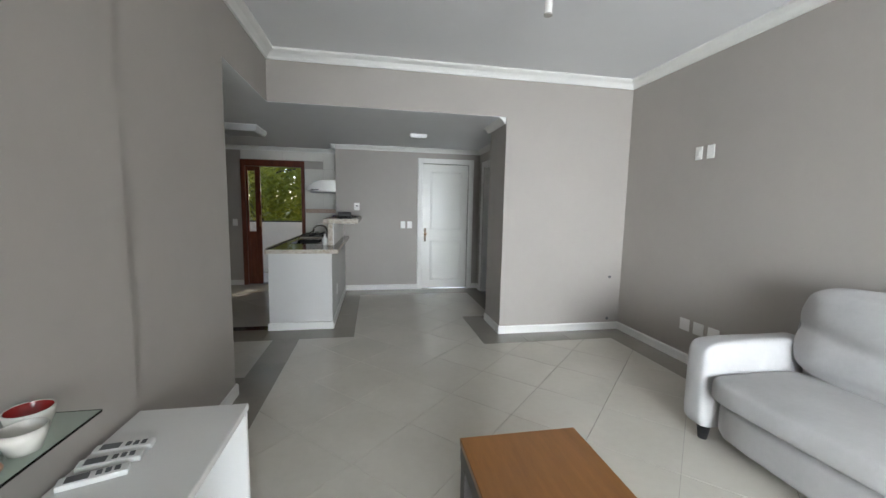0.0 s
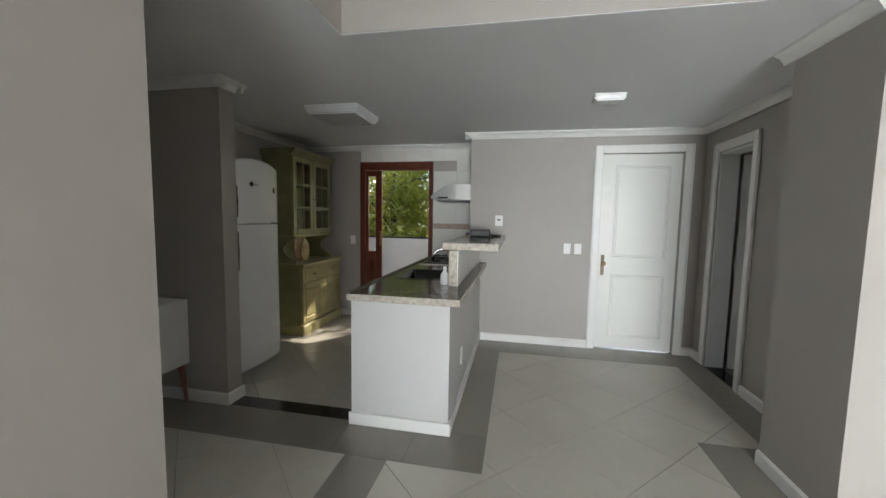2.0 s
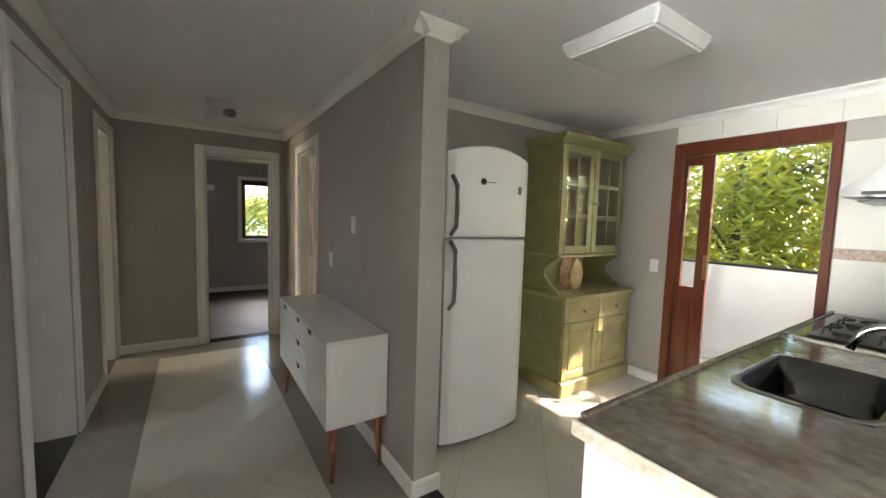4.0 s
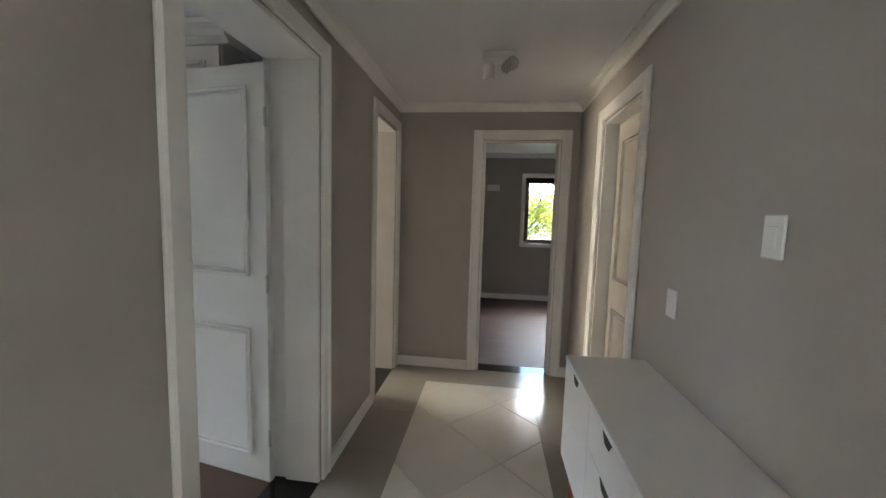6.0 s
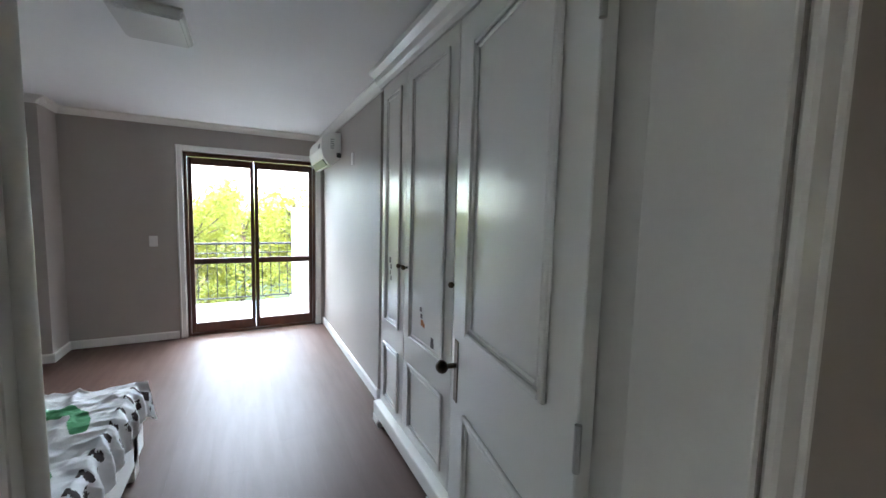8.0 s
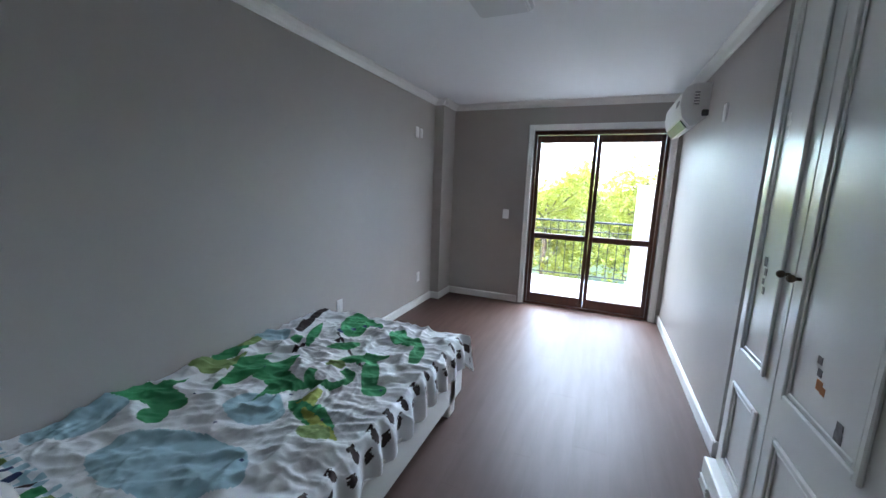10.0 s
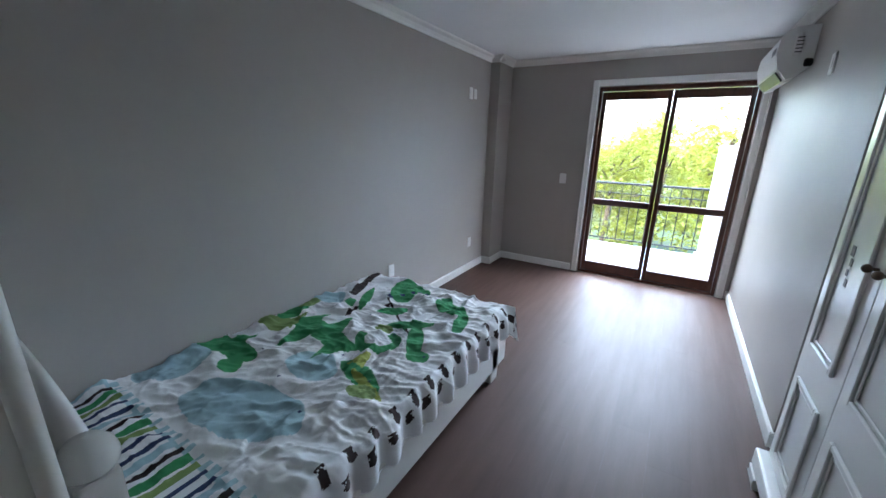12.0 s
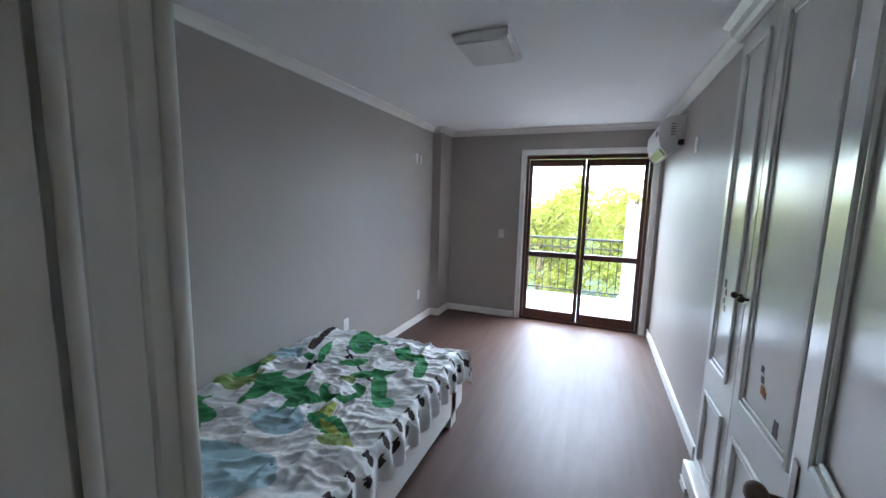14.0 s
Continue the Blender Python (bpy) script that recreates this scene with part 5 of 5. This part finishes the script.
# printed shapes: material slot, centre, half sizes, turn in degrees, kind (e: oval, t: triangle, b: bar)
PRINTS = [
    (4, -0.50, 2.33, 0.30, 0.15, 10, "e"), (4, -0.50, 1.97, 0.14, 0.10, 0, "e"), (4, 0.06, 2.32, 0.12, 0.16, 0, "e"), (4, 0.05, 1.35, 0.12, 0.10, 0, "e"),
    (3, 0.03, 1.02, 0.03, 0.25, 17, "b"), (3, -0.23, 1.42, 0.016, 0.07, 20, "b"), (3, -0.52, 1.32, 0.008, 0.28, 52, "b"),
    (1, -0.30, 0.96, 0.10, 0.20, 30, "e"), (1, -0.17, 1.22, 0.035, 0.17, 28, "e"), (1, -0.13, 1.34, 0.05, 0.04, 0, "e"), (1, -0.40, 0.90, 0.05, 0.10, 70, "e"),
    (1, -0.74, 1.05, 0.14, 0.08, -30, "e"), (1, -0.90, 1.20, 0.04, 0.13, 15, "e"), (1, -0.66, 0.96, 0.04, 0.04, 0, "e"),
    (1, 0.02, 2.10, 0.24, 0.07, 5, "e"), (1, 0.00, 2.03, 0.11, 0.11, 0, "t"), (1, -0.17, 2.18, 0.05, 0.08, 60, "e"), (1, 0.15, 2.16, 0.10, 0.04, 0, "e"),
    (1, -0.30, 1.72, 0.26, 0.07, -12, "e"), (1, -0.14, 1.64, 0.11, 0.12, 0, "t"), (1, -0.32, 1.62, 0.11, 0.12, 0, "t"), (1, -0.46, 1.84, 0.09, 0.11, 180, "t"), (1, -0.20, 1.84, 0.09, 0.12, 180, "t"),
    (2, 0.02, 1.78, 0.13, 0.08, 15, "e"), (2, -0.03, 1.70, 0.09, 0.10, 0, "t"), (1, 0.10, 1.60, 0.09, 0.13, 20, "e"), (2, 0.07, 1.50, 0.05, 0.08, 0, "e"),
    (1, -0.62, 1.62, 0.13, 0.12, 0, "r"), (1, -0.50, 1.75, 0.08, 0.03, 10, "e"), (2, -0.56, 1.50, 0.05, 0.05, 0, "e"),
    (1, -0.78, 1.50, 0.045, 0.20, 30, "e"), (1, -0.88, 1.62, 0.06, 0.06, 0, "e"), (1, -0.66, 1.38, 0.14, 0.04, 30, "e"), (1, -0.44, 1.28, 0.10, 0.05, 40, "e"), (3, -0.36, 1.22, 0.03, 0.025, 0, "t"),
    (1, -0.74, 1.90, 0.16, 0.055, -18, "e"), (6, -0.82, 1.94, 0.13, 0.022, -18, "e"), (2, -0.84, 1.99, 0.07, 0.05, 0, "e"), (6, -0.68, 1.80, 0.05, 0.06, 0, "t"),
]
for k in range(6):
    PRINTS.append((5, -0.30 - 0.045 * k, 1.05 - 0.035 * k + 0.012 * (k - 2.5) ** 2, 0.02, 0.016, 0, "e"))
for k in range(10):
    PRINTS.append((5, -0.1 - 0.09 * k, 1.3 + 0.41 * ((k * 37) % 10) / 4, 0.007, 0.007, 0, "e"))


def printed(x, y, s):
    """The print at x, y on the sheet laid out flat; s: how far over the edge."""
    if y > 2.53:
        u = (x * 1.0 + 40) % 0.30
        for lo, hi, m_ in ((0.0, 0.022, 5), (0.045, 0.075, 2), (0.09, 0.13, 1), (0.15, 0.17, 3), (0.19, 0.225, 4), (0.245, 0.27, 5)):
            if lo <= u < hi:
                return m_ if y > 2.56 else 0
        return 4 if y < 2.57 else 0
    for m_, cx, cy, rx, ry, tn, kd_ in reversed(PRINTS):
        dx, dy = x - cx, y - cy
        if abs(dx) > 0.4 or abs(dy) > 0.4:
            continue
        c, q = math.cos(radians(tn)), math.sin(radians(tn))
        u, v = (dx * c + dy * q) / rx, (dy * c - dx * q) / ry
        r = u * u + v * v
        if (kd_ == "e" and r < 1 + 0.25 * noise.noise(Vector((x * 9, y * 9, m_)))) or (kd_ == "b" and abs(u) < 1 and abs(v) < 1) or (kd_ == "r" and 0.35 < r < 1 and not (u > 0 and v < 0)) or (kd_ == "t" and abs(v) < 1 and abs(u) < (v + 1) / 2):
            return m_
    # paw prints in two rows along the hanging edge
    for row, off in ((0.045, 0.0), (0.115, 0.055)):
        k = round((y - off) / 0.125)
        dy, dx = y - off - k * 0.125, s - row
        if dx * dx / 0.026 ** 2 + dy * dy / 0.021 ** 2 < 1:
            return 3
        for j in (-1, 0, 1):
            if (dx + 0.032) ** 2 + (dy - j * 0.014) ** 2 < 0.0075 ** 2:
                return 3
    return 0


sh = thing("bedspread", (-0.36, 1.8, 0.43), "crumpled white bedspread with green dinosaur prints and striped end", "bedspread")
bm = bmesh.new()
NX, NY = 210, 310
FX0, FX1, FY0, FY1 = -1.23, 0.112, 0.56, 2.78
EX, EY = -1.005, 0.805
grid = []
for i in range(NX + 1):
    col = []
    for j in range(NY + 1):
        x, y = FX0 + (FX1 - FX0) * i / NX, FY0 + (FY1 - FY0) * j / NY
        sx, sy = max(EX - x, 0), max(EY - y, 0)
        hem = 0.02 * noise.noise(Vector((y * 5, x * 5, 3)))
        fade = min(1, max(0, 1 - (sx + sy) * 3))
        p = Vector((x * 3.2 + y * 1.4, y * 6.5 - x * 2.0, 0))
        wr = 0.02 * noise.noise(p) + 0.03 * noise.ridged_multi_fractal(Vector((x * 4 + y * 2, y * 7 - x * 4, 1)), 1.0, 2.1, 3, 1.0, 2.0) * 0.6 - 0.012 + 0.006 * noise.noise(p * 3.5) + 0.012 * (1 - abs(noise.noise(Vector((x * 5 + y * 2.5, y * 3 - x * 6, 7)))) * 4) * (noise.noise(Vector((x * 2, y * 2, 4))) > 0)
        # sharp crumples whose direction drifts over the cloth
        for fq, am, an, sd_ in ((4.2, 0.011, 0.5, 11), (6.5, 0.009, 1.9, 23), (11.0, 0.006, 1.1, 37)):
            an += 1.3 * noise.noise(Vector((x * 1.1, y * 1.1, sd_)))
            u_, v_ = x * math.cos(an) + y * math.sin(an), y * math.cos(an) - x * math.sin(an)
            q_ = noise.noise(Vector((u_ * fq * 1.9, v_ * fq * 0.7, sd_ + 0.5)))
            wr += am * (1 - min(1, abs(q_) * 3.2)) ** 2 * max(0, 0.35 + noise.noise(Vector((x * 2.4, y * 2.4, sd_ + 3))))
        z = 0.434 + max(-0.004, wr)
        px, py = x, y
        if sx > 0:
            z -= max(0, sx - 0.02) * 0.92 + 0.0
            px = EX - 0.065 * (1 - math.exp(-sx * 25)) - 0.018 * math.sin(y * 44 + 2 * noise.noise(Vector((y * 6, 0, 0)))) * min(1, sx * 7)
        if sy > 0:
            z -= max(0, sy - 0.02) * 0.9
            py = EY - 0.04 * (1 - math.exp(-sy * 25)) - 0.018 * math.sin(x * 40 + 2 * noise.noise(Vector((0, x * 6, 5)))) * min(1, sy * 7)
        if sx > 0.0 and sy > 0.0:
            z = 0.432 - 0.92 * max(sx, sy) - 0.15 * min(sx, sy)
            px, py = EX - 0.07 - 0.12 * min(sy, sx), EY - 0.05 - 0.12 * min(sy, sx)
        col.append(bm.verts.new((px, py, z + hem * (1 - fade))))
    grid.append(col)
for i in range(NX):
    for j in range(NY):
        f = bm.faces.new((grid[i][j], grid[i + 1][j], grid[i + 1][j + 1], grid[i][j + 1]))
        x, y = FX0 + (FX1 - FX0) * (i + 0.5) / NX, FY0 + (FY1 - FY0) * (j + 0.5) / NY
        f.material_index = printed(x, y, max(EX - x, 0) if x < EX else (max(EY - y, 0) if y < EY else -1))
hb_ = bmesh.new()
tube([grid[0][j].co for j in range(0, NY + 1, 5)], 0.003, 5, hb_)
part("hem", hb_, M_SHEET, sh)
part("sheet", bm, [M_SHEET, M_G1, M_G2, M_BR, M_LB, M_NV, M_YG], sh, smooth=True)

# spare room: what shows through the narrow doorway
sr = thing("bed", (-4.3, 0.4, 0), "white bed base under the spare room window", "bed")
part("base", box(-5.0, -3.7, -1.2, 0.6, 0.08, 0.35, 0.02), M_WHITELAC, sr)
part("mattress", box(-5.0, -3.7, -1.2, 0.6, 0.352, 0.55, 0.04, seg=2), M_SHEET, sr)
for x in (-4.9, -3.8):
    for y in (-1.1, 0.5):
        part("leg", cyl((x, y, 0), (x, y, 0.08), 0.03), M_BLACKPL, sr)

# ---- outside ----
structure("balcony_floor", box(-6.0, 0.12, -3.45, -1.78, -0.25, -0.03), M_BALC, "pale tiled balcony floor", "balcony")
rl = thing("railing", (-1.5, -3.35, 0), "dark wrought iron balcony railing with scrolls", "railing")
for z, r in ((0.93, 0.018), (0.78, 0.009), (0.06, 0.011)):
    part("rail", cyl((-5.9, -3.36, z), (0.6, -3.36, z), r, n=10), M_IRON, rl)
for k in range(50):
    x = -5.8 + k * 0.128
    part("baluster", cyl((x, -3.36, 0.06), (x, -3.36, 0.93), 0.007, n=6), M_IRON, rl)
for k in range(24):
    x = -5.74 + 0.256 * k
    part("scroll", tube([(x + 0.045 * math.cos(a), -3.36, 0.855 + 0.06 * math.sin(a)) for a in [q * 0.6 for q in range(11)]], 0.005, 6), M_IRON, rl)
for x in (-5.9, -4.2, 0.6):
    part("post", cyl((x, -3.36, -0.03), (x, -3.36, 0.93), 0.016, n=8), M_IRON, rl)
cl = thing("column", (-2.5, -3.2, 0), "white balcony column", "column")
part("shaft", box(-2.56, -2.28, -3.3, -3.05, 0.05, 1.52, 0.01), M_OUTW, cl)
part("foot", box(-2.59, -2.25, -3.33, -3.02, -0.03, 0.05, 0.006), M_OUTW, cl)
ou = thing("outdoor_unit", (-2.6, -2.5, 0), "white outdoor air conditioner unit on the balcony wall", "air conditioner")
part("case", box(-2.78, -2.50, -2.95, -2.3, 0.95, 1.45, 0.01), M_WHITEPL, ou)
part("stand", box(-2.76, -2.55, -2.9, -2.35, -0.03, 0.95, 0.004), M_OUTW, ou)
part("fan_grille", cyl((-2.4995, -2.62, 1.2), (-2.495, -2.62, 1.2), 0.2, n=24), M_GREYPL, ou)
part("pipe", tube([(-2.5, -2.35, 1.40), (-2.46, -2.25, 1.55), (-2.48, -2.1, 1.75), (-2.5, -1.8, 1.9)], 0.012, 8), M_BLACKPL, ou)

# service porch beyond the kitchen
wall("wall_porch_north", "x", 8.6, 8.75, -2.5, 2.5, 0, 1.03, material=M_OUTW, label="low white porch wall")
wall("wall_porch_east", "y", 2.35, 2.5, 7.55, 8.6, 0, 1.03, material=M_OUTW, label="low white porch wall")
wall("wall_porch_west", "y", -2.5, -2.35, 7.55, 8.6, 0, 1.03, material=M_OUTW, label="low white porch wall")
structure("floor_porch", box(-2.5, 2.5, 7.55, 8.75, -0.2, -0.005), M_BALC, "pale tiled porch floor", "floor")
skirting("baseboard_porch", [("x", -2.35, 2.35, 8.599, -1)])
pw = thing("porch_rail", (0, 8.67, 1.03), "thin dark rail on the porch wall", "rail")
part("rail", box(-2.5, 2.5, 8.62, 8.73, 1.031, 1.055, 0.003), M_IRON, pw)

# ground falls away towards the balcony side and rises to far wooded hills
bm = bmesh.new()
R = [2, 6, 10, 16, 26, 45, 80, 140, 260, 600, 2000]
prev = None
for r in R:
    ring = []
    for k in range(64):
        a = 2 * math.pi * k / 64
        x, y = r * math.cos(a), 2.5 + r * math.sin(a)
        z = -0.35 - 2.6 * min(1, max(0, (-y - 3.5) / 8)) + (0 if r < 40 else min(1, (r - 40) / 250) * (5 + 4 * noise.noise(Vector((math.cos(a) * 2, math.sin(a) * 2, 0)))))
        ring.append(bm.verts.new((x, y, z)))
    if prev is None:
        bm.faces.new(ring)
    else:
        for k in range(64):
            bm.faces.new((prev[k], ring[k], ring[(k + 1) % 64], prev[(k + 1) % 64]))
    prev = ring
structure("ground", bm, M_GRASS, "green hillside ground", "ground")


def tree(x, y, z0, h, r, n, leaf, seed, label, low=0.3):
    """A tapered trunk with limbs and a loose crown of folded leaves in clumps."""
    rg = random.Random(seed)
    t = thing("tree", (x, y, z0), label, "tree", "trees round the house")
    tb = tube([(x, y, z0), (x + 0.05, y, z0 + h * 0.3), (x - 0.04, y + 0.05, z0 + h * 0.6), (x, y, z0 + h * 0.92)], 0.07, 8)
    limbs = []
    for k in range(14):
        a, zz = rg.random() * 6.28, z0 + h * (low + (0.9 - low) * rg.random())
        e = Vector((x + r * 0.8 * math.cos(a) * rg.uniform(0.5, 1), y + r * 0.8 * math.sin(a) * rg.uniform(0.5, 1), zz + rg.uniform(0.1, 0.5)))
        limbs.append(e)
        tube([(x, y, zz - 0.3), ((x + e.x) / 2, (y + e.y) / 2, zz + 0.05), e], 0.022, 5, tb)
    part("trunk", tb, M_BARK, t)
    vs, fs = [], []
    cl_ = [e + Vector((rg.gauss(0, 0.25), rg.gauss(0, 0.25), rg.gauss(0, 0.25))) for e in limbs for _ in range(4)]
    for k in range(n):
        c = rg.choice(cl_)
        p = c + Vector((rg.gauss(0, r * 0.17), rg.gauss(0, r * 0.17), rg.gauss(0, r * 0.15)))
        q = Euler((rg.uniform(0, 6.28), rg.uniform(-0.9, 0.9), rg.uniform(0, 6.28))).to_matrix()
        s = leaf * rg.uniform(0.6, 1.3)
        i = len(vs)
        vs += [p + q @ Vector(v) * s for v in ((-0.5, 0, 0), (0, -0.16, 0.05), (0.6, 0, -0.06), (0, 0.16, 0.05))]
        fs += [(i, i + 1, i + 2), (i, i + 2, i + 3)]
    me = bpy.data.meshes.new("crown")
    me.from_pydata(vs, [], fs)
    me.materials.append(M_LEAF)
    o = new("crown", me)
    o.parent, o.matrix_parent_inverse = t, t.matrix_basis.inverted()
    return t


for k, (x, y, h, r) in enumerate(((-0.3, -8.6, 4.4, 1.2), (-2.9, -8.9, 5.2, 1.3), (0.9, -9.6, 4.6, 1.3), (-4.4, -9.8, 4.8, 1.4), (-1.5, -11.5, 4.4, 1.6), (2.2, -12.0, 4.6, 1.6))):
    tree(x, y, -3.0, h, r, 3800, 0.17, 20 + k, "sunlit leafy tree beyond the balcony", 0.35)
# Third and fourth are made tall to dapple the sun entering the kitchen.
for k, (x, y, h, r) in enumerate(((-2.6, 10.6, 3.6, 1.2), (-1.2, 10.3, 3.2, 1.1), (0.1, 10.7, 4.9, 1.4), (1.4, 10.4, 4.6, 1.4), (-0.6, 11.9, 4.6, 1.5), (-3.2, 12.3, 4.8, 1.6), (1.8, 12.2, 4.8, 1.5))):
    tree(x, y, -0.4, h, r, 4500, 0.16, 40 + k, "dense bamboo-like green tree behind the porch", 0.1)
for k, (x, y, h, r) in enumerate(((-10.5, 6.8, 3.6, 1.3), (-11.2, 8.6, 4.2, 1.4), (-13.0, 5.2, 3.4, 1.3), (-13.5, 8.0, 4.4, 1.6))):
    tree(x, y, -0.4, h, r, 3000, 0.17, 60 + k, "sunlit leafy tree outside the far room window", 0.15)
for k in range(14):
    a = radians(228 + 7.2 * k)
    tree(34 * math.cos(a), 34 * math.sin(a) + 2, -3.2, 5.2 + 1.2 * math.sin(k * 2.3), 2.6, 1600, 0.7, 90 + k, "tall green tree on the far hillside", 0.2)
